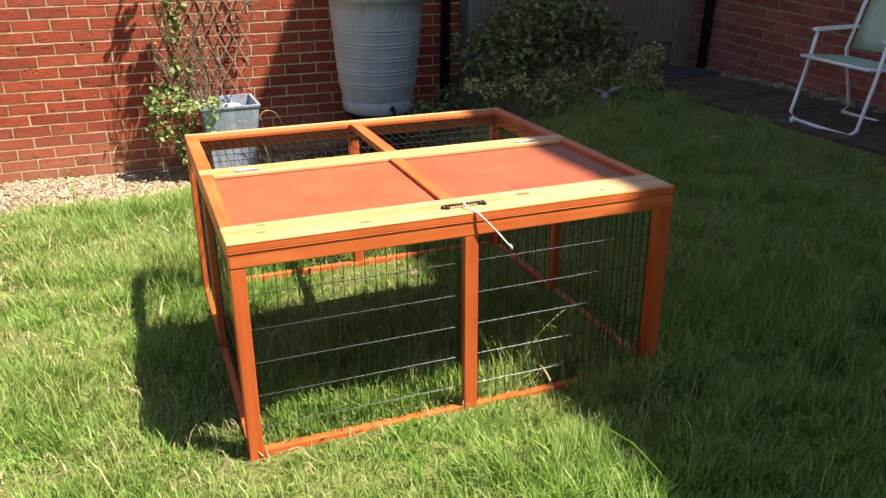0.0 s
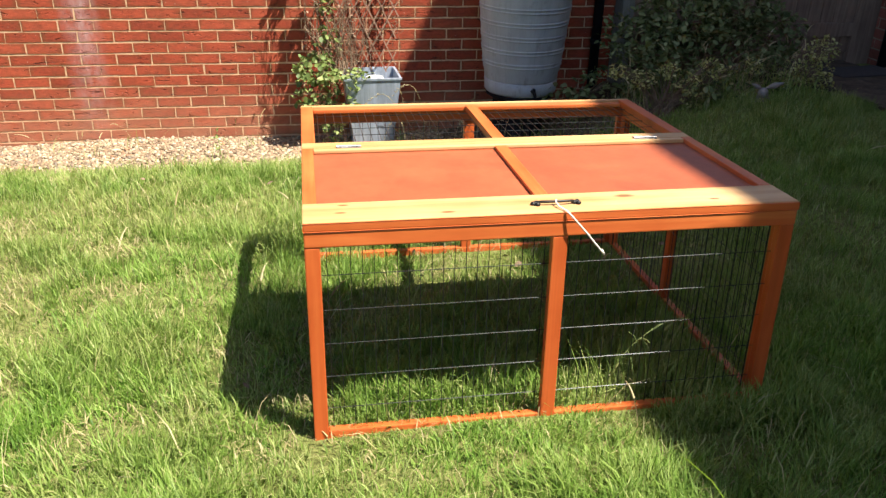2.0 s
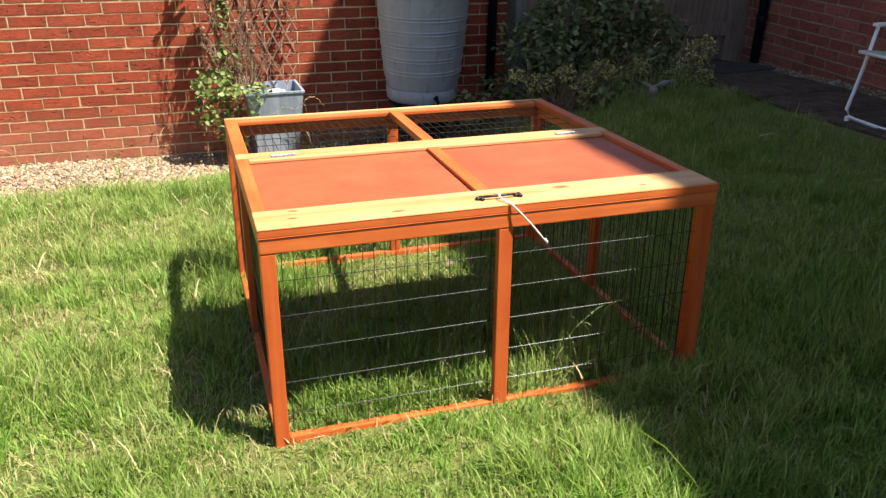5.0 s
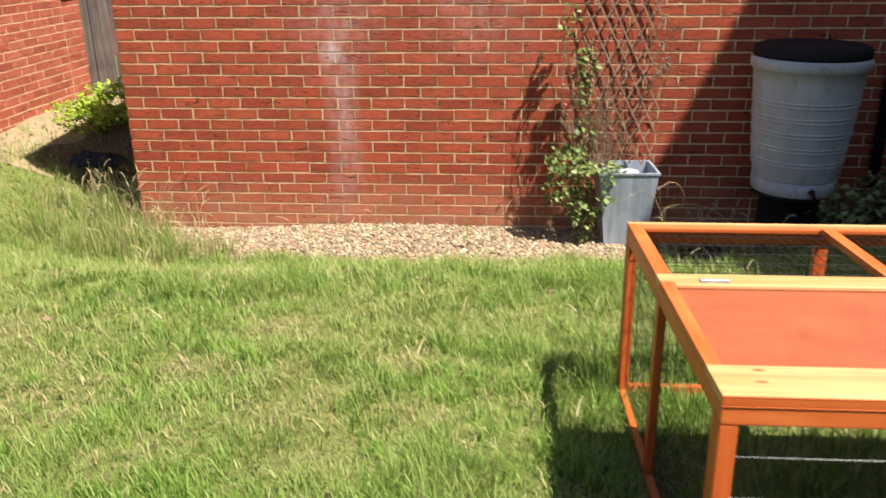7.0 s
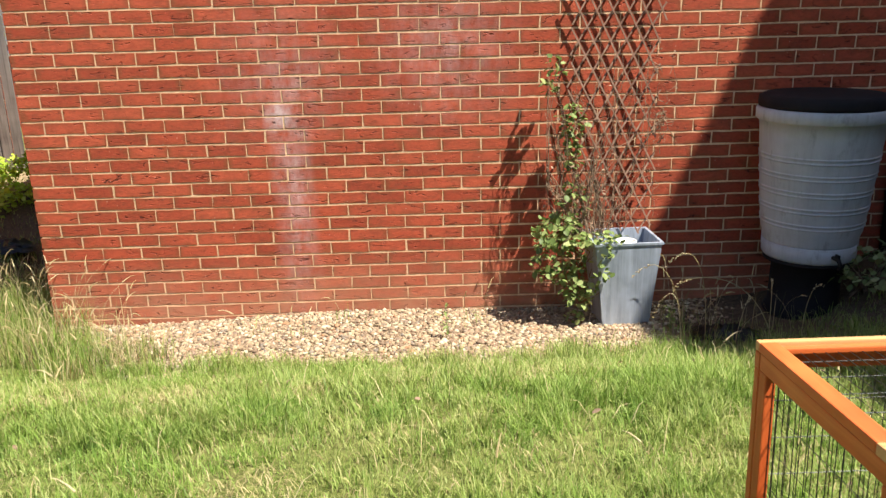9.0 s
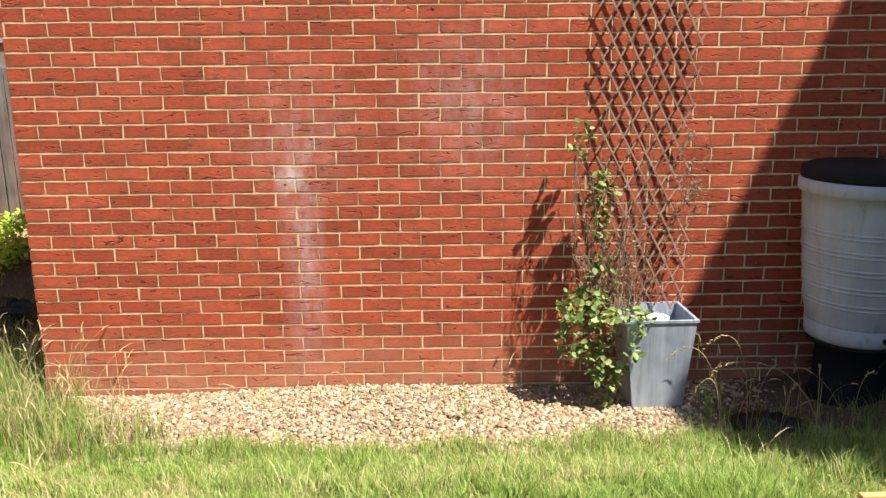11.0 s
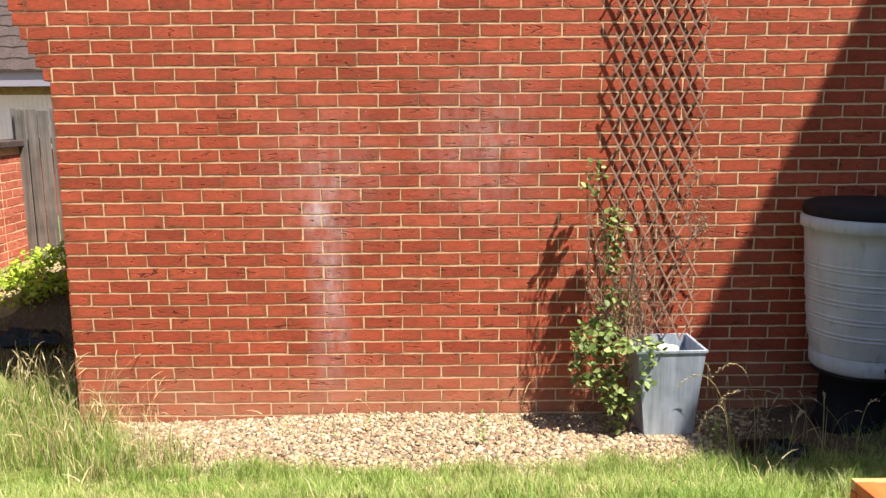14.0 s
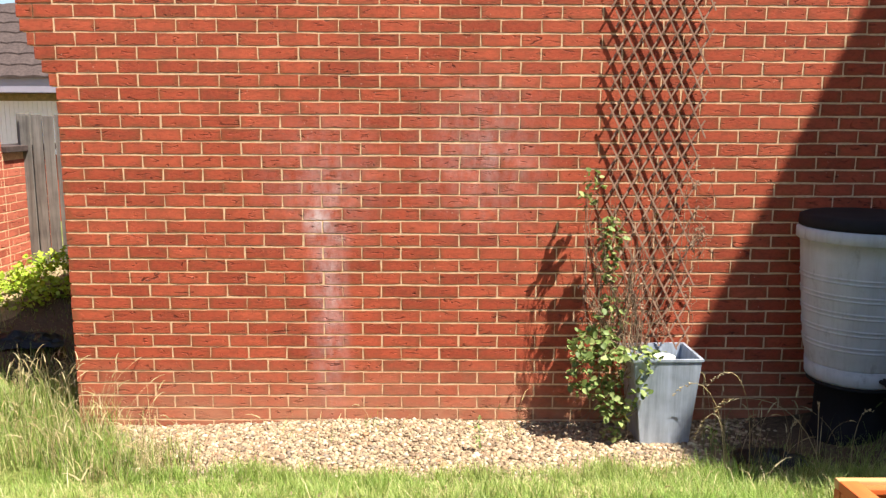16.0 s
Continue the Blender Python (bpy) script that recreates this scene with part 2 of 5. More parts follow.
def thing(name, m, label, category, group="", kind=""):
    ob = new(name)
    ob.matrix_world = m
    return tagged(ob, label, category, group, kind)


def box(x0, x1, y0, y1, z0, z1, bevel=0.0, bm=None):
    bm = bm or bmesh.new()
    vs = [bm.verts.new((x, y, z)) for x in (x0, x1) for y in (y0, y1) for z in (z0, z1)]
    fs = [bm.faces.new([vs[i] for i in q]) for q in ((0, 1, 3, 2), (4, 6, 7, 5), (0, 4, 5, 1), (2, 3, 7, 6), (0, 2, 6, 4), (1, 5, 7, 3))]
    if bevel:
        es = {e for f in fs for e in f.edges}
        bmesh.ops.bevel(bm, geom=list(es), offset=bevel, segments=2, profile=0.6, affect="EDGES")
    return bm


def tube(points, r, sides=6, bm=None, taper=None, cap=True):
    """A round bar along points; taper: its radius at the end."""
    bm = bm or bmesh.new()
    pts = [Vector(p) for p in points]
    rings, up = [], Vector((0.13, 0.21, 0.97))
    for i, p in enumerate(pts):
        d = (pts[min(i + 1, len(pts) - 1)] - pts[max(i - 1, 0)]).normalized()
        a = d.cross(up)
        if a.length < 0.1:
            a = d.cross(Vector((1, 0, 0)))
        a.normalize()
        b = d.cross(a)
        rr = r if taper is None else r + (taper - r) * i / (len(pts) - 1)
        rings.append([bm.verts.new(p + rr * (math.cos(t) * a + math.sin(t) * b)) for t in [2 * math.pi * k / sides for k in range(sides)]])
    for u, v in zip(rings, rings[1:]):
        for k in range(sides):
            bm.faces.new((u[k], u[(k + 1) % sides], v[(k + 1) % sides], v[k]))
    if cap:
        bm.faces.new(rings[0])
        bm.faces.new(rings[-1])
    return bm


def lathe(profile, sides=48, bm=None):
    """A turned body round z from (radius, height) pairs."""
    bm = bm or bmesh.new()
    rings = [[bm.verts.new((r * math.cos(2 * math.pi * k / sides), r * math.sin(2 * math.pi * k / sides), z)) for k in range(sides)] for r, z in profile]
    for u, v in zip(rings, rings[1:]):
        for k in range(sides):
            bm.faces.new((u[k], u[(k + 1) % sides], v[(k + 1) % sides], v[k]))
    bm.faces.new(rings[0])
    bm.faces.new(rings[-1])
    return bm


def smoothstep(a, b, v):
    t = np.clip((v - a) / (b - a), 0, 1)
    return t * t * (3 - 2 * t)


def ground_z(x, y):
    """The lawn's height: a gentle plane that ends in a short bank down to the gravel at the garage wall."""
    x, y = np.asarray(x, float), np.asarray(y, float)
    yy = np.clip(y, -6, 11)
    plane = 0.63 - 0.052 * (yy - 2.3) + 0.02 * (np.clip(x, -6, 6) - 0.5)
    dip = 0.40 * smoothstep(4.2, 5.75, y) * (1 - smoothstep(1.2, 2.7, x)) * smoothstep(-4.9, -2.75, x)
    dip = dip * (1 - smoothstep(6.9, 9.5, y))
    lump = 0.008 * np.sin(3.1 * x + 1.3 * y) * np.sin(2.3 * y - 0.7 * x)
    dip = dip + 0.016 * smoothstep(0.3, 0.8, x) * (1 - smoothstep(1.2, 1.9, x)) * smoothstep(1.7, 2.15, y) * (1 - smoothstep(3.2, 3.9, y))
    dip = dip + 0.032 * np.exp(-(((x - 0.1) / 0.75) ** 2)) * smoothstep(5.5, 6.05, y) * (1 - smoothstep(6.6, 7.2, y))
    left = 0.16 * smoothstep(6.6, 9.0, y) * (1 - smoothstep(-4.5, -3.3, x)) + 0.10 * (1 - smoothstep(-4.6, -3.0, x)) * smoothstep(5, 8, y)
    return plane - dip + lump + left


def gz(x, y):
    return float(ground_z(x, y))


# ---- ground ----
def build_ground():
    near_x, near_y = np.arange(-6, 5.001, 0.1), np.arange(-2, 11.001, 0.1)
    xs = np.r_[[-400, -120, -40, -15, -9], near_x, [8, 15, 40, 120, 400]]
    ys = np.r_[[-400, -120, -40, -15, -6], near_y, [15, 40, 120, 400]]
    X, Y = np.meshgrid(xs, ys)
    Z = ground_z(X, Y)
    verts = np.stack([X, Y, Z], -1).reshape(-1, 3).tolist()
    w = len(xs)
    faces = [(j * w + i, j * w + i + 1, (j + 1) * w + i + 1, (j + 1) * w + i) for j in range(len(ys) - 1) for i in range(w - 1)]
    g = mesh_object("ground", verts, faces, SOIL, True)
    tagged(g, "sloping garden ground of soil and dry thatch", "ground", kind="structure")


build_ground()


# ---- brick walls ----
def brick_verts(u0, u1, h, rng, depth=0.03, proud=0.0):
    """A brick lying from u0 to u1 along a wall, with chipped front edges; its front looks towards -v."""
    j = lambda s: (rng.random() - 0.5) * s
    c = 0.0022
    # four points along each long edge, a little uneven
    us = [u0, u0 + (u1 - u0) * 0.34, u0 + (u1 - u0) * 0.68, u1]
    loop = [(u, -h / 2) for u in us] + [(u, h / 2) for u in us[::-1]]
    back = [(u, depth, w) for u, w in loop]
    rim = [(u + j(0.0050), c, w + j(0.0042)) for u, w in loop]
    face = [(u + (c if u < u0 + 0.02 else -c if u > u1 - 0.02 else 0.0), -proud + j(0.0007), w + (c if w < 0 else -c) + j(0.0012)) for u, _, w in rim]
    return back + rim + face


BRICK_FACES = [tuple(range(16, 24))] + [(a + k, a + (k + 1) % 8, a + 8 + (k + 1) % 8, a + 8 + k) for a in (0, 8) for k in range(8)]


def brick_wall(owner, place, u_from, u_to, courses, lattice, material, own_region, half_from=0, extra_left=None):
    """Bricks in stretcher bond on the wall at place (u along, v into the wall, w up). Those in own_region are pieces of their
    own; the others are joined into one part."""
    rng = random.Random(5)
    shared = []
    for k in range(14):
        me = bpy.data.meshes.new("brick")
        me.from_pydata(brick_verts(-0.1093, 0.1093, 0.0664, rng, proud=0.0003 * (k % 3)), [], BRICK_FACES)
        me.materials.append(material)
        me.update()
        shared.append(me)
    verts, faces = [], []
    for k in range(-1, courses):
        left = extra_left(k) if extra_left else u_from
        shift = 0.0 if k % 2 == half_from else 0.1125
        i = math.floor((left - lattice - shift) / 0.225)
        sliver = None
        while True:
            a, b = lattice + shift + 0.225 * i + 0.0032, lattice + shift + 0.225 * (i + 1) - 0.0032
            i += 1
            if a > u_to:
                break
            a, b = max(a, left), min(b, u_to)
            if b - a < 0.03:
                sliver = a
                continue
            if sliver is not None:
                a, sliver = sliver, None
            mid, w = (a + b) / 2, 0.075 * k + 0.0375
            if own_region(mid, w) and b - a > 0.2:
                ob = new("brick", shared[rng.randrange(14)])
                ob.parent = owner
                ob.matrix_world = place @ pose(mid + (rng.random() - 0.5) * 0.004, -rng.random() * 0.0006, w + (rng.random() - 0.5) * 0.003, 0, (rng.random() - 0.5) * 0.7, 0)
            else:
                n = len(verts)
                verts += [place @ Vector((u, v, q + w)) for u, v, q in brick_verts(a, b, 0.0664, rng, proud=0.0008 * rng.random())]
                faces += [tuple(n + q for q in f) for f in BRICK_FACES]
    ob = mesh_object("brickwork", verts, faces, material)
    ob.parent = owner
    tagged(ob, kind="stuff")
    return ob


def wall_left_edge(k):
    return -2.985 - (0.0 if k < 26 else min(0.19, 0.035 * (k - 25)))


def build_garage_wall():
    bm = bmesh.new()
    box(-2.975, 2.19, 6.4994, 6.75, -0.6, 2.62, bm=bm)
    for k in range(26, 35):
        box(wall_left_edge(k) + 0.01, -2.976, 6.503, 6.75, 0.075 * k + 0.001, 0.075 * (k + 1), bm=bm)
    # the side that turns the corner
    box(-2.975, -2.75, 6.751, 12.0, -0.6, 2.6, bm=bm)
    box(1.95, 2.19, 6.751, 12.0, -0.6, 2.6, bm=bm)
    # the gable above
    pts = [(-3.16, 2.621), (2.3, 2.621), (-0.43, 4.4)]
    f = [bm.verts.new((x, 6.503, z)) for x, z in pts]
    b = [bm.verts.new((x, 6.75, z)) for x, z in pts]
    bm.faces.new(f)
    bm.faces.new(b)
    for i in range(3):
        bm.faces.new((f[i], f[(i + 1) % 3], b[(i + 1) % 3], b[i]))
    wall = part("wall_garage", bm, MORTAR)
    tagged(wall, "red brick garage wall with pale mortar and white salt stains", "wall", kind="structure")
    return wall


GARAGE = build_garage_wall()


def build_garage_roof():
    for nm, pts in (("roof_garage_west", [(-3.17, 2.63), (-0.43, 4.41)]), ("roof_garage_east", [(2.31, 2.63), (-0.43, 4.41)])):
        bm = bmesh.new()
        vs = [[bm.verts.new((x, y, z + d)) for x, z in pts] for y in (6.5, 12.0) for d in (0.0, 0.06)]
        for a, b in ((0, 1), (1, 3), (3, 2), (2, 0)):
            bm.faces.new((vs[a][0], vs[a][1], vs[b][1], vs[b][0]))
        bm.faces.new([vs[k][0] for k in (0, 1, 3, 2)])
        bm.faces.new([vs[k][1] for k in (0, 1, 3, 2)])
        tagged(part(nm, bm, ROOF), "brown tiled garage roof", "roof", kind="structure")


build_garage_roof()

# ---- right house, whose eaves shade the garden ----
def build_house():
    wall = part("wall_house", box(4.2275, 4.5, -8.0, 6.44, -0.4, 7.75), MORTAR_DARK)
    tagged(wall, "tall red brick house wall in deep shade", "wall", kind="structure")
    bm = bmesh.new()
    v = [bm.verts.new(p) for p in [(3.86, -8.2, 7.72), (3.90, 6.5, 7.72), (8.2, 6.5, 10.5), (8.2, -8.2, 10.5), (3.86, -8.2, 7.84), (3.90, 6.5, 7.84), (8.2, 6.5, 10.62), (8.2, -8.2, 10.62)]]
    for q in ((0, 1, 2, 3), (4, 7, 6, 5), (0, 4, 5, 1), (1, 5, 6, 2), (2, 6, 7, 3), (3, 7, 4, 0)):
        bm.faces.new([v[i] for i in q])
    roof = part("roof_house", bm, ROOF)
    tagged(roof, "dark tiled house roof with overhanging eaves", "roof", kind="structure")
    end = part("wall_house_end", box(4.501, 8.2, 6.2, 6.44, -0.4, 7.75), MORTAR)
    tagged(end, "end wall of the brick house", "wall", kind="structure")
    return wall


MORTAR_DARK = plain_material("grey_mortar", (0.33, 0.25, 0.18), 0.95, vary=0.3, scale=18, bump=0.5, spec=0.1)
HOUSE = build_house()


def closing_walls():
    for nm, a in (("wall_south", (-9, 4.2, -6.3, -6.0, -0.4, 2.4)), ("wall_west", (-9.3, -9.0, -6.3, 14, -0.4, 2.4))):
        w = part(nm, box(*a), BRICK_PALE)
        tagged(w, "plain brick garden boundary wall", "wall", kind="structure")


closing_walls()


# ---- rabbit run ----
def wire_panel(name, parent, plane, u0, u1, v0, v1, at, du=0.0254, dv=0.0845, first=0.0, r=0.0009):
    """A panel of welded wire: close wires across u, wide ones across v. plane: 'xz', 'yz' or 'xy', standing at that depth."""
    bm = bmesh.new()

    def p(u, v, off=0.0):
        return {"xz": (u, at + off, v), "yz": (at + off, u, v), "xy": (u, v, at + off)}[plane]

    def wire(a, b):
        tube([a, b], r, 4, bm, cap=False)

    u = u0 + first
    while u <= u1:
        wire(p(u, v0), p(u, v1))
        u += du
    v = v0 + dv * 0.78
    while v < v1:
        wire(p(u0, v, -2 * r), p(u1, v, -2 * r))
        v += dv
    part(name, bm, WIRE, parent, "black welded wire mesh")


def build_run():
    W, D, H = 1.117, 1.060, 0.532
    run = thing("rabbit_run", pose(-0.052, 2.291, 0.628, -2.9, 0, 0), "orange-stained wooden rabbit run with wire sides on lawn", "rabbit run")
    b = 0.003
    P = lambda n, c, m, lab="": part(n, box(*c, bevel=b), m, run, lab)
    # front frame
    P("post", (0, 0.033, 0, 0.022, -0.03, 0.475), STAIN)
    P("post", (W - 0.036, W, 0, 0.022, -0.03, 0.475), STAIN)
    P("post", (0.540, 0.575, 0.0, 0.022, -0.02, 0.475), STAIN)
    P("top_rail", (0, W, -0.001, 0.022, 0.4752, 0.511), STAIN_X)
    P("bottom_rail", (0.0335, 0.5395, 0.002, 0.024, -0.035, 0.012), STAIN_X)
    P("bottom_rail", (0.5755, W - 0.0365, 0.002, 0.024, -0.035, 0.012), STAIN_X)
    # back frame
    P("post", (0, 0.033, D - 0.022, D, -0.03, 0.475), STAIN)
    P("post", (W - 0.036, W, D - 0.022, D, -0.03, 0.475), STAIN)
    P("post", (0.540, 0.575, D - 0.022, D, -0.02, 0.475), STAIN)
    P("top_rail", (0, W, D - 0.022, D + 0.001, 0.4752, 0.511), STAIN_X)
    P("bottom_rail", (0.0335, W - 0.0365, D - 0.024, D - 0.002, -0.035, 0.012), STAIN_X)
    # side frames
    for x0 in (0.001, W - 0.023):
        P("post", (x0, x0 + 0.022, 0.0225, 0.055, -0.03, 0.475), STAIN)
        P("post", (x0, x0 + 0.022, D - 0.055, D - 0.0225, -0.03, 0.475), STAIN)
        P("post", (x0, x0 + 0.022, 0.555, 0.588, -0.02, 0.475), STAIN)
        P("side_rail", (x0, x0 + 0.022, 0.0225, D - 0.0225, 0.4752, 0.511), STAIN_Y)
        P("bottom_rail", (x0, x0 + 0.022, 0.0555, 0.5545, -0.035, 0.012), STAIN_Y)
        P("bottom_rail", (x0, x0 + 0.022, 0.5885, D - 0.0555, -0.035, 0.012), STAIN_Y)
    # wire in front, behind and at the sides
    wire_panel("wire_mesh", run, "xz", 0.034, 0.54, 0.0, 0.478, 0.018, first=0.012)
    wire_panel("wire_mesh", run, "xz", 0.576, W - 0.037, 0.0, 0.478, 0.018, first=0.008)
    wire_panel("wire_mesh", run, "xz", 0.034, 0.54, 0.0, 0.478, D - 0.018, first=0.012)
    wire_panel("wire_mesh", run, "xz", 0.576, W - 0.037, 0.0, 0.478, D - 0.018, first=0.008)
    for x in (0.018, W - 0.018):
        wire_panel("wire_mesh", run, "yz", 0.055, 0.555, 0.0, 0.478, x, first=0.01)
        wire_panel("wire_mesh", run, "yz", 0.588, D - 0.055, 0.0, 0.478, x, first=0.01)
    # fixed rear top
    T0, T1 = 0.5115, H
    P("top_side_rail", (0, 0.038, 0.612, D - 0.016, T0, T1), STAIN_Y)
    P("top_side_rail", (W - 0.038, W, 0.612, D - 0.016, T0, T1), STAIN_Y)
    P("top_back_rail", (0, W, D - 0.0155, D + 0.002, T0, T1), HONEY, "pale honey-coloured pine rail")
    P("inner_back_rail", (0.0385, W - 0.0385, D - 0.0395, D - 0.016, T0, T1 - 0.007), STAIN_X)
    P("top_middle_rail", (0.538, 0.574, 0.612, D - 0.04, T0, T1), STAIN_Y)
    wire_panel("wire_mesh", run, "xy", 0.038, 0.538, 0.612, D - 0.04, T0 + 0.004, first=0.012, dv=0.0762)
    wire_panel("wire_mesh", run, "xy", 0.574, W - 0.038, 0.612, D - 0.04, T0 + 0.004, first=0.012, dv=0.0762)
    P("hinge_rail", (0, W, 0.56, 0.6115, T0, T1), HONEY, "pale honey-coloured pine rail")
    # lid
    lid = part("lid", box(0.02, W - 0.02, 0.11, 0.552, T0 + 0.002, T0 + 0.009), PANEL, run, "red-brown smooth board lid in a pine frame")
    L = lambda n, c, m, lab="": part(n, box(*c, bevel=b), m, lid, lab)
    L("front_edge", (-0.001, W + 0.001, -0.0025, -0.0003, T0 + 0.0005, T1 - 0.001), STAIN_X, "orange-stained lid edge")
    L("front_plank", (-0.001, W + 0.001, 0.0, 0.118, T0 + 0.0005, T1 + 0.0005), HONEY, "pale knotty pine plank")
    L("lid_rail", (0.0, 0.031, 0.1185, 0.559, T0 + 0.0005, T1), STAIN_Y)
    L("lid_rail", (W - 0.031, W, 0.1185, 0.559, T0 + 0.0005, T1), STAIN_Y)
    L("lid_rail", (0.0315, W - 0.0315, 0.535, 0.559, T0 + 0.0095, T1), HONEY)
    L("batten", (0.527, 0.561, 0.1185, 0.5345, T0 + 0.0095, T1 - 0.001), STAIN_Y)
    # hinges
    for x in (0.127, 0.975):
        bm = box(x - 0.033, x + 0.033, 0.548, 0.575, T1 + 0.0005, T1 + 0.0022, 0.0006)
        tube([(x - 0.033, 0.5605, T1 + 0.003), (x + 0.033, 0.5605, T1 + 0.003)], 0.003, 8, bm)
        hg = part("hinge", bm, ZINC_HINGE, run, "zinc butt hinge")
        for sx in (-0.022, 0.0, 0.022):
            bs = bmesh.new()
            for yy in (0.5535, 0.570):
                lathe([(0.0025, 0), (0.0022, 0.0008), (0.001, 0.0010)], 8, bs)
                bmesh.ops.translate(bs, verts=bs.verts[-24:], vec=(x + sx, yy, T1 + 0.0022))
            part("screw", bs, IRON, hg)
    # iron handle with curled ends
    hz = T1 + 0.001
    bm = bmesh.new()
    pts = [(0.512, 0.049, hz + 0.004), (0.520, 0.047, hz + 0.007), (0.530, 0.044, hz + 0.008), (0.556, 0.043, hz + 0.008), (0.582, 0.044, hz + 0.008), (0.592, 0.047, hz + 0.007), (0.600, 0.049, hz + 0.004)]
    tube(pts, 0.0032, 8, bm)
    hd = part("handle", bm, IRON, lid, "black wrought iron handle", True)
    for x in (0.509, 0.603):
        bm = bmesh.new()
        for dx, dy in ((-0.005, 0), (0.004, 0.005), (0.004, -0.005), (0.0, 0.0)):
            lathe([(0.006, 0.0), (0.0065, 0.003), (0.004, 0.0065), (0.001, 0.008)], 10, bm)
            bmesh.ops.translate(bm, verts=bm.verts[-40:], vec=(x + dx, 0.049 + dy, hz))
        ob = part("handle_end", bm, IRON, lid, "black iron leaf-shaped plate", True)
    # cord tied to the handle
    cord = [(0.556, 0.047, hz + 0.011), (0.552, 0.036, hz + 0.009), (0.555, 0.018, hz + 0.005), (0.566, -0.006, hz + 0.002), (0.585, -0.014, hz - 0.018), (0.612, -0.017, hz - 0.048), (0.640, -0.018, hz - 0.082), (0.650, -0.018, hz - 0.094)]
    bm = tube(cord, 0.0021, 7)
    tube([(0.647, -0.018, hz - 0.088), (0.652, -0.018, hz - 0.095), (0.654, -0.018, hz - 0.1)], 0.0038, 8, bm, taper=0.0022)
    part("cord", bm, CORD, run, "thin white knotted pull cord", True)
    return run


RUN = build_run()


# ---- growing things ----
def blades(name, x, y, z, height, width, lean, material, seed=1, angle=None):
    """Many curved blades of grass in one mesh. Arrays of roots, heights, widths and leans."""
    rng = np.random.default_rng(seed)
    n = len(x)
    a = rng.uniform(0, 2 * np.pi, n) if angle is None else angle
    d = np.stack([np.cos(a), np.sin(a), np.zeros(n)], -1)
    side = np.stack([-np.sin(a + rng.normal(0, 0.5, n)), np.cos(a), np.zeros(n)], -1)
    root = np.stack([x, y, z - 0.006], -1)
    up = np.array([0, 0, 1.0])
    h, w, l = height[:, None], width[:, None], lean[:, None]
    mid = root + up * h * 0.55 * np.sqrt(np.clip(1 - (l * 0.6) ** 2, 0.1, 1)) + d * h * 0.55 * l * 0.6
    tip = mid + up * h * 0.45 * np.sqrt(np.clip(1 - l**2, 0.02, 1)) * np.where(l > 0.98, -0.4, 1) + d * h * 0.45 * np.clip(l * 1.25, 0, 1.1)
    V = np.stack([root - side * w * 0.5, root + side * w * 0.5, mid + side * w * 0.42, mid - side * w * 0.42, tip], 1).reshape(-1, 3)
    me = bpy.data.meshes.new(name)
    me.vertices.add(5 * n)
    me.vertices.foreach_set("co", V.astype(np.float32).ravel())
    base = 5 * np.arange(n)[:, None]
    me.loops.add(7 * n)
    me.loops.foreach_set("vertex_index", (base + np.array([[0, 1, 2, 3, 3, 2, 4]])).astype(np.int32).ravel())
    me.polygons.add(2 * n)
    me.polygons.foreach_set("loop_start", (7 * np.arange(n)[:, None] + np.array([[0, 4]])).astype(np.int32).ravel())
    me.polygons.foreach_set("loop_total", np.tile([4, 3], n).astype(np.int32))
    me.update(calc_edges=True)
    me.materials.append(material)
    return new(name, me)


def field(x, y, seed):
    """A soft random field between 0 and 1 over the ground."""
    r = np.random.default_rng(seed)
    out = np.zeros_like(x)
    for k, f in enumerate((1.1, 1.9, 3.7, 7.1, 13.0)):
        p = r.uniform(0, 6.28, 4)
        c = r.uniform(0.5, 1.3, 2)
        out += (np.sin(f * c[0] * x + p[0] + 1.7 * np.sin(f * 0.7 * y + p[1])) * np.sin(f * c[1] * y + p[2] + 1.3 * np.sin(f * 0.6 * x + p[3]))) / (1 + 0.5 * k)
    return np.clip(0.5 + 0.32 * out, 0, 1)


def gravel_edge(x):
    return 5.67 - 0.03 * smoothstep(-1.6, -0.6, x) + 0.07 * np.sin(2.1 * x + 0.5) + 0.05 * np.sin(6.3 * x) + 0.03 * np.sin(17 * x + 1) + 0.5 * (1 - smoothstep(-2.75, -2.2, x)) - 0.10 * smoothstep(0.0, 0.5, x)


def paved(x, y):
    return ((x > 3.22 + 0.06 * np.sin(3 * y)) & (y > 2.2)) | ((x > 2.95) & (y > 5.45))


# bare straw-coloured spots of the lawn: place and radius
BARE = [(-1.21, 3.76, 0.16), (-0.65, 4.92, 0.22), (-0.40, 5.42, 0.18), (-0.75, 3.50, 0.15), (-0.64, 3.14, 0.13), (-1.06, 3.12, 0.13), (-1.44, 3.44, 0.14), (-0.95, 3.27, 0.10), (-0.56, 2.37, 0.12), (-1.14, 3.41, 0.12), (-0.86, 2.63, 0.13), (-0.36, 5.0, 0.16), (-2.3, 3.7, 0.3), (-1.7, 4.6, 0.2), (-2.1, 5.0, 0.2)]


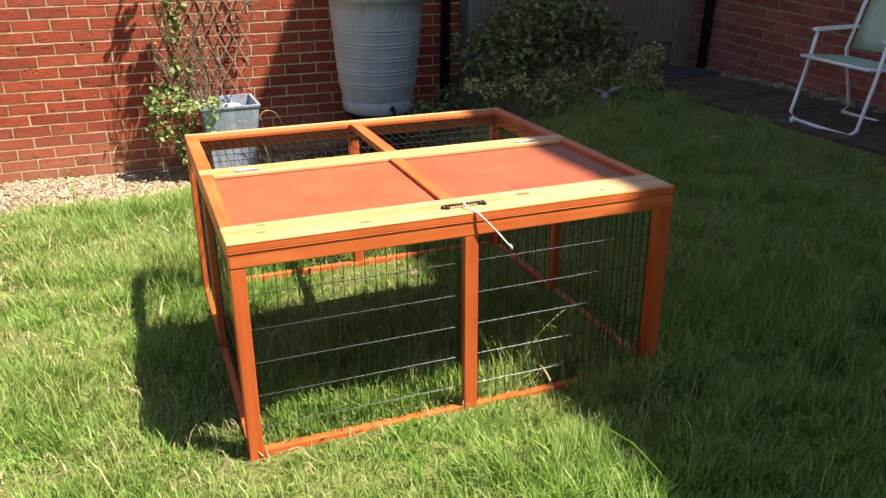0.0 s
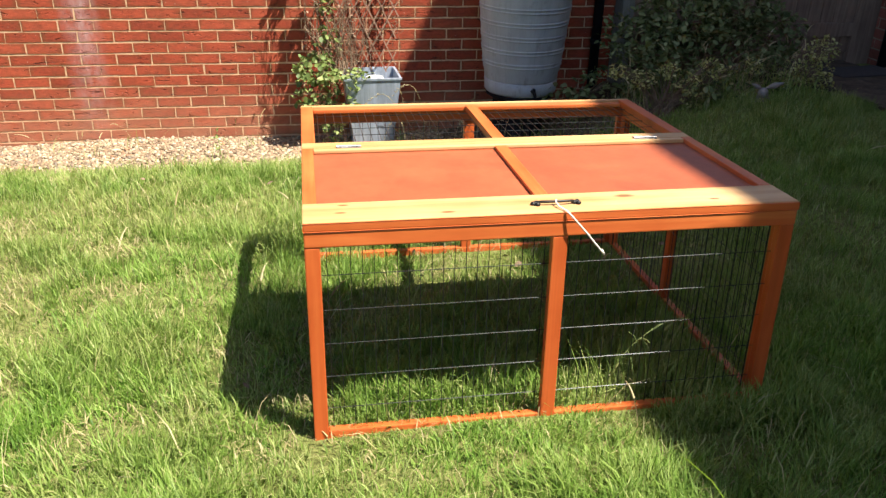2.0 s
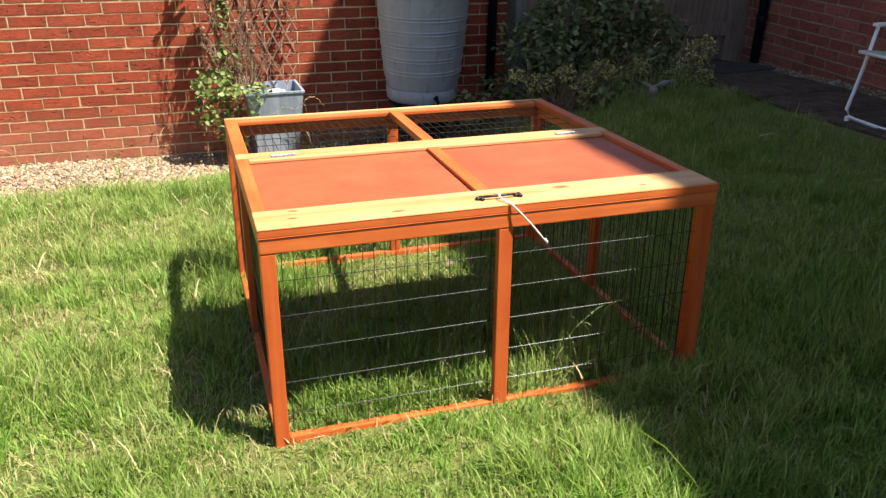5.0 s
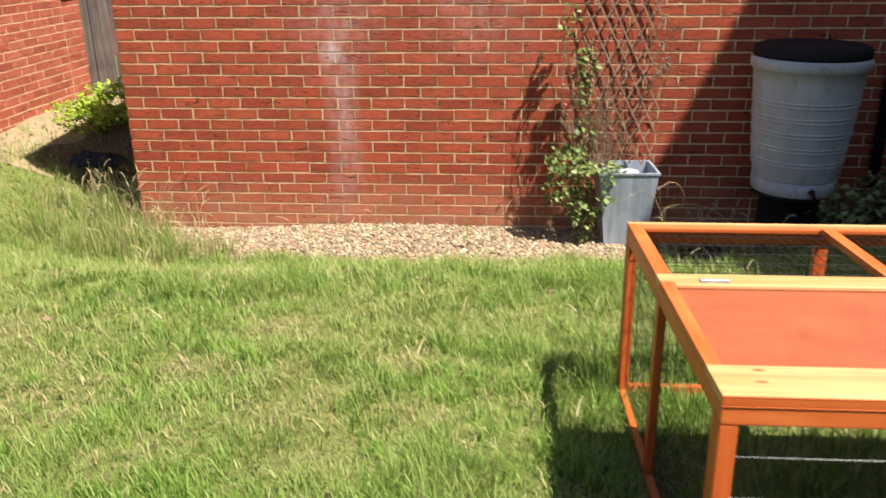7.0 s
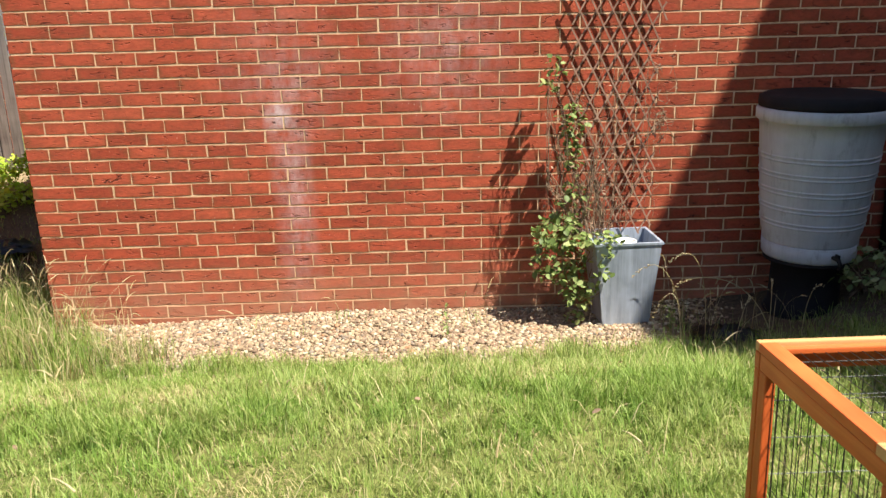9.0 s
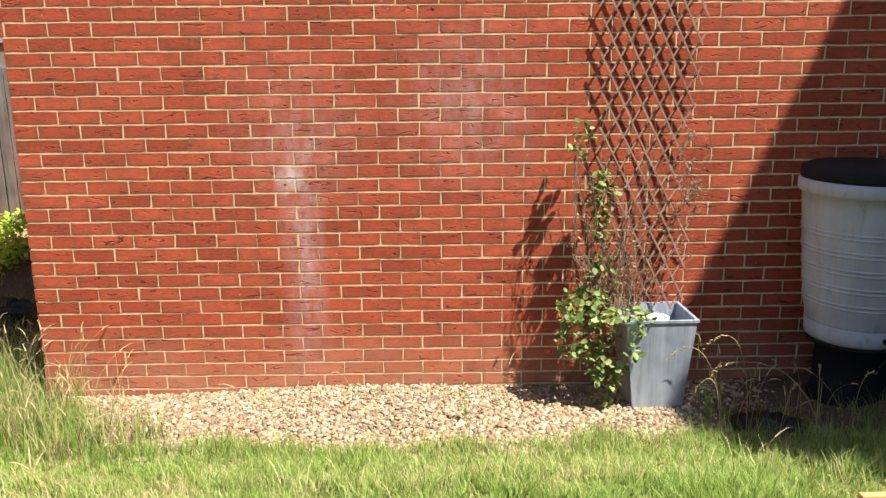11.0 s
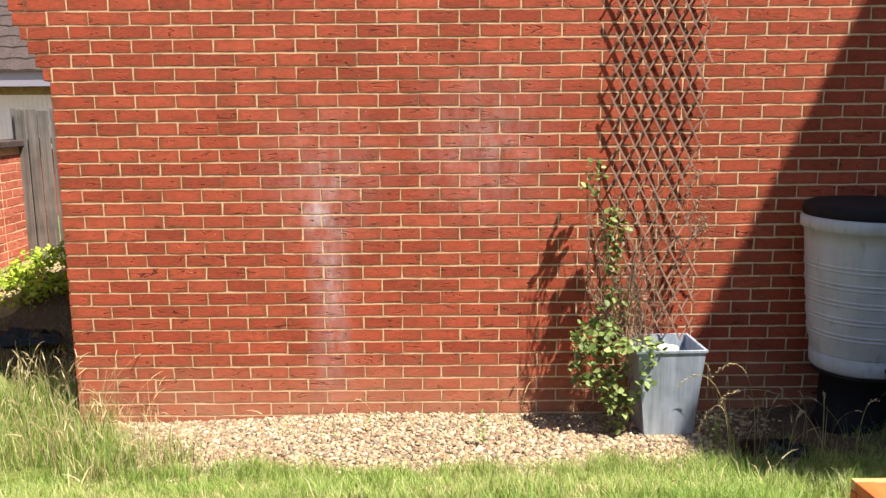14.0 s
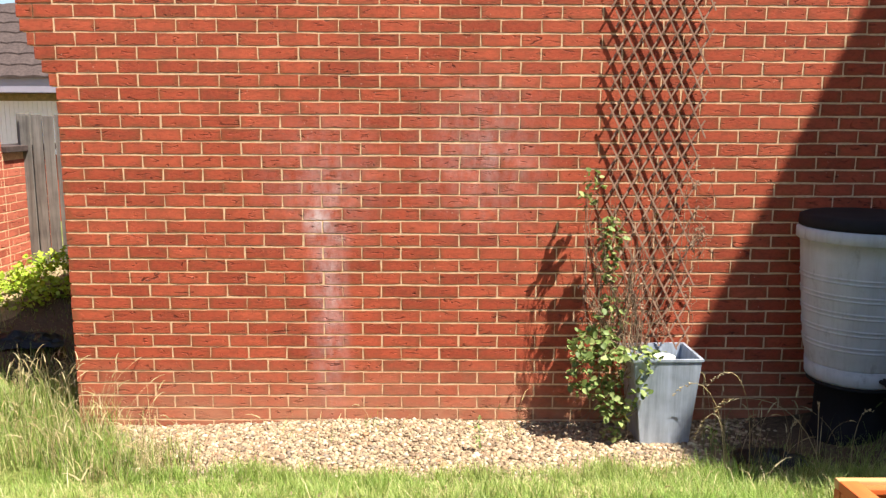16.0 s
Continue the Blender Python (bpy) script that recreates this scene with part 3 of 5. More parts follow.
def thin_spots(x, y):
    """Where the lawn is worn thin: many hand-sized spots and a few broad patches."""
    small = smoothstep(0.60, 0.80, field(x * 3.4 + 0.6 * np.sin(5 * y), y * 3.4, 33))
    broad = smoothstep(0.62, 0.85, field(x * 1.2, y * 1.2, 37))
    worn = smoothstep(0.75, 0.25, np.hypot((x + 2.05) / 0.7, (y - 3.15) / 0.45)) * field(x * 5, y * 5, 39)
    for bx, by, br in BARE:
        d = np.hypot((x - bx) / 1.25, y - by) * (0.75 + 0.5 * field(x * 7, y * 7, 41))
        worn = worn + 0.8 * smoothstep(br, 0.35 * br, d)
    return np.clip(0.42 * small + 0.12 * broad + 0.95 * worn, 0, 1) * (1 - 0.7 * smoothstep(1.0, 1.6, x))


def lawn(count, x0, x1, y0, y1, seed, hscale=1.0):
    rng = np.random.default_rng(seed)
    x, y = rng.uniform(x0, x1, count), rng.uniform(y0, y1, count)
    tuft = field(x * 2.2, y * 2.2, 11)
    bare = field(x * 1.3, y * 1.3, 5)
    keep = rng.random(count) < 0.62 + 0.38 * smoothstep(0.2, 0.6, tuft) * (0.5 + 0.5 * smoothstep(0.1, 0.35, bare))
    keep &= (y < gravel_edge(x) + 0.05 * rng.normal(0, 1, count)) | (x < -3.0) | ((x > 0.65) & (y < 6.0) & (rng.random(count) < 0.45))
    rim = np.minimum(np.minimum(x - x0, x1 - x), np.minimum(y - y0, y1 - y))
    keep &= rng.random(count) < 0.15 + 0.85 * smoothstep(0.0, 0.35, rim)
    keep &= ~((x > -2.995) & (y > 6.47)) & ~paved(x, y) & (x > -4.55)
    keep &= ~((x > -4.1) & (x < -2.9) & (y > 7.0 + 0.2 * rng.random(count)) & (rng.random(count) < 0.50))
    keep &= ~((x < -4.0 + 0.35 * rng.random(count) ** 2 + 0.1 * np.sin(5 * y)) & (y > 7.25 + 0.8 * rng.random(count) ** 2 + 0.12 * np.sin(9 * x)) & (rng.random(count) < 0.86))
    thin = thin_spots(x, y)
    clump = smoothstep(0.32, 0.72, field(x * 6.5 + np.sin(7 * y), y * 6.5, 51))
    keep &= rng.random(count) < 0.55 + 0.45 * clump
    keep &= rng.random(count) > 0.74 * thin
    x, y, tuft, thin, clump = x[keep], y[keep], tuft[keep], thin[keep], clump[keep]
    n = len(x)
    h = (0.030 + 0.040 * rng.random(n) ** 1.3 + 0.056 * smoothstep(0.5, 0.95, tuft) * rng.random(n)) * hscale
    h *= 1 + 0.7 * smoothstep(0.25, 0.0, np.abs(y - gravel_edge(x)) + 9 * (x < -3)) * rng.random(n)
    h *= 1 + 0.28 * smoothstep(3.2, 2.2, y)
    h *= (1 - 0.40 * thin) * (0.68 + 0.62 * clump)
    # the run's rails have pressed the grass down
    rail = np.minimum(np.minimum(np.abs(x + 0.03), np.abs(x - 1.04)) + 9 * ((y < 2.2) | (y > 3.4)), np.minimum(np.abs(y - 2.315), np.abs(y - 3.33)) + 9 * ((x < -0.12) | (x > 1.15)))
    h *= 1 - 0.5 * smoothstep(0.08, 0.02, rail)
    h *= 1 - 0.55 * smoothstep(2.02, 2.14, y) * (y < 2.3) * (x > -0.06) * smoothstep(0.80, 0.70, x)
    long = (rng.random(n) < 0.010) & (rail > 0.15)
    h = np.where(long, 0.07 + 0.07 * rng.random(n), h)
    w = 0.0017 + 0.0023 * rng.random(n)
    lean = np.clip(0.05 + rng.beta(2.2, 1.8, n), 0, 1.05)
    ang = 14 * field(x * 2.6, y * 2.6, 21) + rng.normal(0, 1.5, n)
    ob = blades("lawn_grass", x, y, ground_z(x, y), h, w, lean, GRASS, seed, ang)
    tagged(ob, "sunlit rough lawn with dry straw patches", "grass", kind="stuff")


STRAW = leaf_material("dry_straw", (0.34, 0.26, 0.12), (0.48, 0.39, 0.21), (0.62, 0.54, 0.34), 0.3)
THATCH = leaf_material("dry_thatch", (0.17, 0.145, 0.055), (0.32, 0.27, 0.125), (0.50, 0.42, 0.235), 0.22)
OLIVE_GRASS = leaf_material("olive_grass", (0.06, 0.085, 0.02), (0.15, 0.17, 0.05), (0.30, 0.27, 0.12), 0.3)
LEAF = leaf_material("climber_leaf", (0.075, 0.12, 0.03), (0.19, 0.26, 0.075), (0.40, 0.43, 0.18), 0.32)
LEAF_DARK = leaf_material("shrub_leaf", (0.075, 0.10, 0.035), (0.16, 0.20, 0.075), (0.34, 0.36, 0.18), 0.25, 0.8)
LEAF_LIME = leaf_material("lime_leaf", (0.17, 0.28, 0.02), (0.33, 0.46, 0.045), (0.48, 0.57, 0.10), 0.4)
LEAF_OLIVE = leaf_material("flowering_leaf", (0.22, 0.24, 0.06), (0.46, 0.45, 0.15), (0.66, 0.61, 0.29))
TWIG = plain_material("dry_twig", (0.215, 0.145, 0.095), 0.9, vary=0.4, scale=30, bump=0.4)


def leaf_cloud(name, centres, size, material, parent=None, seed=1, droop=0.3, long=1.3, label=""):
    """Many small folded leaves with pointed tips at the given places, in one mesh."""
    rng = np.random.default_rng(seed)
    c = np.asarray(centres, float)
    n = len(c)
    s = size * (0.55 + 0.75 * rng.random(n))[:, None, None]
    shape = np.array([(0, 0, 0), (0.34, 0.22, 0.05), (0.42, 0.55, 0.07), (0.22, 0.85, 0.03), (0, 1.0, -0.06), (-0.22, 0.85, 0.03), (-0.42, 0.55, 0.07), (-0.34, 0.22, 0.05), (0, 0.5, -0.03)])
    shape = shape * (1, long, 1)
    a, b, g = rng.uniform(0, 2 * np.pi, n), rng.normal(-droop, 0.55, n), rng.normal(0, 0.5, n)
    ca, sa, cb, sb, cg, sg = np.cos(a), np.sin(a), np.cos(b), np.sin(b), np.cos(g), np.sin(g)
    o, i = np.zeros(n), np.ones(n)
    Rz = np.stack([ca, -sa, o, sa, ca, o, o, o, i], -1).reshape(-1, 3, 3)
    Rx = np.stack([i, o, o, o, cb, -sb, o, sb, cb], -1).reshape(-1, 3, 3)
    Ry = np.stack([cg, o, sg, o, i, o, -sg, o, cg], -1).reshape(-1, 3, 3)
    R = Rz @ Rx @ Ry
    V = (c[:, None] + np.einsum("nij,nkj->nki", R, np.broadcast_to(shape, (n, 9, 3)) * s)).reshape(-1, 3)
    fl = [(0, 1, 8), (1, 2, 8), (2, 3, 8), (3, 4, 8), (4, 5, 8), (5, 6, 8), (6, 7, 8), (7, 0, 8)]
    F = (9 * np.arange(n)[:, None, None] + np.array(fl)[None]).reshape(-1, 3)
    me = bpy.data.meshes.new(name)
    me.vertices.add(9 * n)
    me.vertices.foreach_set("co", V.astype(np.float32).ravel())
    me.loops.add(24 * n)
    me.loops.foreach_set("vertex_index", F.astype(np.int32).ravel())
    me.polygons.add(8 * n)
    me.polygons.foreach_set("loop_start", (3 * np.arange(8 * n)).astype(np.int32))
    me.polygons.foreach_set("loop_total", np.full(8 * n, 3, np.int32))
    me.update(calc_edges=True)
    me.materials.append(material)
    ob = new(name, me)
    ob.parent = parent
    tagged(ob, label, kind="stuff")
    return ob


def cloud(rng, n, centre, radius):
    """Places near the skin of an uneven ellipsoid."""
    p = rng.normal(0, 1, (n, 3))
    p /= np.linalg.norm(p, axis=1)[:, None]
    p *= (0.45 + 0.6 * rng.random(n) ** 0.6)[:, None]
    return np.array(centre) + p * np.array(radius)


def tall_grass(spots, seed, label, green=0.5, heads=1.0, leafy=9, stem=None):
    """Tall seeded stalks with a few blades, one plant a spot of (x, y, height, stalks)."""
    rng = random.Random(seed)
    for x, y, hh, stalks in spots:
        z = gz(x, y)
        th = thing("tall_grass", pose(x, y, z), label, "grass", "tall grasses")
        bs, hs = bmesh.new(), bmesh.new()
        for _ in range(stalks):
            a, l = rng.uniform(0, 6.28), hh * rng.uniform(0.6, 1.1)
            lean = rng.uniform(0.1, 0.55)
            ox, oy = rng.gauss(0, 0.04), rng.gauss(0, 0.04)
            pts = []
            for k in range(6):
                t = k / 5
                pts.append((ox + math.cos(a) * lean * l * t * t, oy + math.sin(a) * lean * l * t * t, l * t * (1 - 0.32 * lean * t * t)))
            tube(pts, 0.0011, 3, bs, taper=0.0007)
            if rng.random() > heads:
                continue
            e, q = Vector(pts[-1]), (Vector(pts[-1]) - Vector(pts[-2])).normalized()
            hl = rng.uniform(0.04, 0.085)
            dr = Vector((math.cos(a), math.sin(a), -0.8)) * 0.3
            tube([e - q * 0.004, e + q * hl * 0.3 + dr * hl * 0.1, e + q * hl * 0.65 + dr * hl * 0.4, e + q * hl * 0.9 + dr * hl], 0.0036, 5, hs, taper=0.0008)
        part("stalk", bs, stem or STRAW, th)
        if hs.verts:
            part("seed_head", hs, stem or STRAW, th, "pale seed heads")
        else:
            hs.free()
        r = np.random.default_rng(rng.randrange(9999))
        n = stalks * leafy
        xx, yy = r.normal(0, 0.06, n), r.normal(0, 0.05, n)
        o = blades("blade", xx, yy, np.zeros(n), hh * (0.3 + 0.5 * r.random(n)), 0.002 + 0.0025 * r.random(n), np.clip(r.beta(2, 2.5, n) * 1.1, 0, 1.04), GRASS if r.random() < green else OLIVE_GRASS if r.random() < 0.85 else STRAW, rng.randrange(999))
        o.parent = th
    return


# ---- gravel ----
def pebbles(name, count, x, y, z, size, material, label, seed):
    rng = np.random.default_rng(seed)
    t = (1 + 5**0.5) / 2
    ico = np.array([(-1, t, 0), (1, t, 0), (-1, -t, 0), (1, -t, 0), (0, -1, t), (0, 1, t), (0, -1, -t), (0, 1, -t), (t, 0, -1), (t, 0, 1), (-t, 0, -1), (-t, 0, 1)]) / 1.9
    fac = np.array([(0, 11, 5), (0, 5, 1), (0, 1, 7), (0, 7, 10), (0, 10, 11), (1, 5, 9), (5, 11, 4), (11, 10, 2), (10, 7, 6), (7, 1, 8), (3, 9, 4), (3, 4, 2), (3, 2, 6), (3, 6, 8), (3, 8, 9), (4, 9, 5), (2, 4, 11), (6, 2, 10), (8, 6, 7), (9, 8, 1)])
    a = rng.uniform(0, 6.28, count)
    s = size * (0.4 + 1.15 * rng.random(count) ** 1.9)
    sc = np.stack([s, s * rng.uniform(0.6, 0.95, count), s * rng.uniform(0.4, 0.75, count)], -1)
    P = ico[None] * (1 + 0.22 * rng.normal(0, 1, (count, 12, 1))) * sc[:, None]
    b = rng.normal(0, 0.35, count)
    P = np.stack([P[..., 0], P[..., 1] * np.cos(b)[:, None] - P[..., 2] * np.sin(b)[:, None], P[..., 1] * np.sin(b)[:, None] + P[..., 2] * np.cos(b)[:, None]], -1)
    P = np.stack([P[..., 0] * np.cos(a)[:, None] - P[..., 1] * np.sin(a)[:, None], P[..., 0] * np.sin(a)[:, None] + P[..., 1] * np.cos(a)[:, None], P[..., 2]], -1)
    V = (P + np.stack([x, y, z + 0.25 * s], -1)[:, None]).reshape(-1, 3)
    F = (12 * np.arange(count)[:, None, None] + fac[None]).reshape(-1, 3)
    me = bpy.data.meshes.new(name)
    me.vertices.add(len(V))
    me.vertices.foreach_set("co", V.astype(np.float32).ravel())
    me.loops.add(F.size)
    me.loops.foreach_set("vertex_index", F.astype(np.int32).ravel())
    me.polygons.add(len(F))
    me.polygons.foreach_set("loop_start", (3 * np.arange(len(F))).astype(np.int32))
    me.polygons.foreach_set("loop_total", np.full(len(F), 3, np.int32))
    me.polygons.foreach_set("use_smooth", np.ones(len(F), bool))
    me.update(calc_edges=True)
    me.materials.append(material)
    return tagged(new(name, me), label, "gravel", kind="stuff")


def pebble_material():
    m = Mat("pebble", 0.8, spec=0.3)
    col = m.ramp(m.rnd(), [(0.0, (0.11, 0.07, 0.045)), (0.2, (0.20, 0.13, 0.085)), (0.45, (0.285, 0.21, 0.125)), (0.68, (0.40, 0.33, 0.215)), (0.78, (0.56, 0.50, 0.37)), (0.86, (0.32, 0.15, 0.07)), (0.93, (0.13, 0.12, 0.11)), (1.0, (0.30, 0.22, 0.15))])
    n = m.noise(m.coords("World"), 120, 4)
    m.color(m.mix(0.25, col, m.ramp(n, [(0.3, (0.12, 0.08, 0.05)), (0.7, (0.42, 0.34, 0.25))]))).bump(n, 0.4, 0.004)
    return m.m


PEBBLE = pebble_material()
# leaf litter; its dark colour also deepens the shadow beside the garage
LITTER_SHADE = plain_material("litter_and_shade", (0.105, 0.078, 0.052), 0.95, vary=0.6, scale=40, bump=1.0, spec=0.1)
GRIT = plain_material("sandy_grit", (0.19, 0.135, 0.09), 0.95, vary=0.4, scale=60, bump=0.8, spec=0.1)


def build_gravel():
    rng = np.random.default_rng(3)
    n = 36000
    x, y = rng.uniform(-2.95, 1.1, n), rng.uniform(5.45, 6.488, n)
    ok = (y > gravel_edge(x) - 0.05 + 0.07 * rng.normal(0, 1, n)) & ~((x > 0.60) & (rng.random(n) < 0.96 - 0.6 * smoothstep(6.0, 6.3, y) * (1 - smoothstep(0.75, 1.1, x))))
    x, y = x[ok], y[ok]
    heap = 0.022 * np.exp(-((x + 1.25) / 0.7) ** 2) * smoothstep(5.6, 5.95, y) + 0.010
    z = ground_z(x, y) + heap * (0.6 + 0.4 * rng.random(len(x)))
    pebbles("gravel", len(x), x, y, z, 0.0125, PEBBLE, "pale tan and cream pebbles along the garage wall", 4)
    xs, ys = np.linspace(-2.97, 1.0, 50), np.linspace(5.5, 6.495, 14)
    X, Y = np.meshgrid(xs, ys)
    Z = ground_z(X, Y) + 0.008 + 0.018 * np.exp(-((X + 1.25) / 0.7) ** 2) * smoothstep(5.6, 5.95, Y) - 0.05 * smoothstep(0.1, -0.05, Y - gravel_edge(X)) - 0.05 * smoothstep(0.7, 1.0, X)
    w = len(xs)
    bed = mesh_object("gravel_bed", np.stack([X, Y, Z], -1).reshape(-1, 3).tolist(), [(j * w + i, j * w + i + 1, (j + 1) * w + i + 1, (j + 1) * w + i) for j in range(len(ys) - 1) for i in range(w - 1)], GRIT, True)
    tagged(bed, "sandy grit beneath the pebbles", "gravel", kind="structure")
    xs, ys = np.linspace(0.52, 2.2, 26), np.linspace(5.5, 6.495, 16)
    X, Y = np.meshgrid(xs, ys)
    Z = ground_z(X, Y) + 0.012 - 0.06 * smoothstep(5.62, 5.5, Y) - 0.04 * smoothstep(0.72, 0.52, X)
    w = len(xs)
    bed = mesh_object("soil_bed", np.stack([X, Y, Z], -1).reshape(-1, 3).tolist(), [(j * w + i, j * w + i + 1, (j + 1) * w + i + 1, (j + 1) * w + i) for j in range(len(ys) - 1) for i in range(w - 1)], LITTER_SHADE, True)
    tagged(bed, "dark soil and leaf litter under the water butt", "soil", kind="structure")
    n = 2200
    x, y = rng.uniform(4.07, 4.21, n), rng.uniform(2.0, 6.1, n)
    pebbles("gravel", n, x, y, ground_z(x, y) + 0.015, 0.011, PEBBLE, "pale pebble strip along the house wall", 6)


build_gravel()

# ---- zinc planter, trellis and climber ----


def zinc_material():
    m = Mat("weathered_zinc", 0.5, 0.5)
    streak = m.noise(m.coords("Object", (28, 28, 2.2)), 1.0, 5, 0.6)
    blot = m.noise(m.coords("Object"), 9, 4)
    col = m.mix(0.5, m.ramp(streak, [(0.3, (0.20, 0.235, 0.28)), (0.62, (0.52, 0.60, 0.74)), (0.74, (0.78, 0.82, 0.88))]), m.ramp(blot, [(0.3, (0.24, 0.28, 0.36)), (0.7, (0.44, 0.50, 0.62))]))
    m.color(col).rough(m.ramp(blot, [(0.3, 0.38), (0.7, 0.6)]))
    return m.m


def build_planter():
    cx, cy, z0 = 0.404, 6.272, -0.03
    th = thing("zinc_planter", pose(cx, cy, z0, 0, 0, 2), "tall tapered square zinc planter on the gravel", "planter")
    bm = bmesh.new()

    def ring(hx, ya, yb, z):
        return [bm.verts.new(v) for v in ((-hx, ya, z), (hx, ya, z), (hx, yb, z), (-hx, yb, z))]

    rings = [ring(0.132, -0.160, 0.10, 0.0), ring(0.150, -0.161, 0.122, 0.2), ring(0.168, -0.163, 0.142, 0.36), ring(0.188, -0.165, 0.160, 0.515), ring(0.195, -0.171, 0.167, 0.517), ring(0.195, -0.171, 0.167, 0.530), ring(0.179, -0.156, 0.152, 0.530), ring(0.145, -0.145, 0.11, 0.14)]
    for u, v in zip(rings, rings[1:]):
        for k in range(4):
            bm.faces.new((u[k], u[(k + 1) % 4], v[(k + 1) % 4], v[k]))
    bm.faces.new(rings[0])
    bmesh.ops.bevel(bm, geom=[e for e in bm.edges if abs(e.verts[0].co.z - e.verts[1].co.z) > 0.1], offset=0.006, segments=2, affect="EDGES")
    part("body", bm, zinc_material(), th)
    part("soil", box(-0.142, 0.142, -0.14, 0.11, 0.13, 0.17), SOIL, th, "dry potting soil")
    # a white nursery pot left inside
    pot = thing("nursery_pot", pose(0.435, 6.28, z0 + 0.17), "white plastic nursery pot standing inside the planter", "plant pot")
    part("wall", lathe([(0.042, 0.0), (0.054, 0.30), (0.060, 0.302), (0.060, 0.328), (0.052, 0.329), (0.048, 0.30), (0.040, 0.12)], 28), WHITE_POT, pot, smooth=True)


WHITE_POT = plain_material("white_plastic", (0.74, 0.73, 0.70), 0.45, vary=0.12, scale=14, bump=0.05)
build_planter()

TRELLIS = wood_material("weathered_trellis", (0.15, 0.075, 0.05), (0.275, 0.15, 0.105), (0.41, 0.265, 0.195), 0, 0.8, 2)


def build_trellis():
    th = thing("trellis", pose(0, 0, 0), "weathered brown diamond wooden trellis in the planter", "trellis")

    def depth(z):
        return 6.335 + 0.118 * min(1.0, (z - 0.45) / 0.95)

    def inside(x, z):
        left = 0.125 if z > 1.0 else 0.125 + (1.0 - z) * 0.45
        return left < x < 0.590 + 0.040 * (z - 0.6) and 0.5 < z < 2.75

    rng = random.Random(8)
    for slope, off, wob in ((-0.50, 0.0, 0.0), (0.60, 0.010, 0.03)):
        c = -1.6
        while c < 3.2:
            run = [(c + slope * z, z) for z in np.arange(0.48, 2.78, 0.02) if inside(c + slope * z, z)]
            c += 0.091
            if len(run) < 5:
                continue
            (xa, za), (xb, zb) = run[0], run[-1]
            ext = rng.uniform(0.0, 0.045)
            a = Vector((xa - slope * ext, depth(za) + off, za - ext))
            b = Vector((xb + slope * ext, depth(zb) + off, zb + ext))
            m = (a + b) / 2 + Vector((rng.gauss(0, 0.004), depth((za + zb) / 2) + off - (a.y + b.y) / 2, 0))
            bm = bmesh.new()
            d = (b - a).normalized()
            s = d.cross(Vector((0, 1, 0))).normalized() * 0.0043
            t = Vector((0, 0.0031, 0))
            rr = [[bm.verts.new(p + q) for q in (-s - t, s - t, s + t, -s + t)] for p in (a, m, b)]
            for u, v in zip(rr, rr[1:]):
                for k in range(4):
                    bm.faces.new((u[k], u[(k + 1) % 4], v[(k + 1) % 4], v[k]))
            bm.faces.new(rr[0])
            bm.faces.new(rr[-1])
            part("slat", bm, TRELLIS, th)


build_trellis()


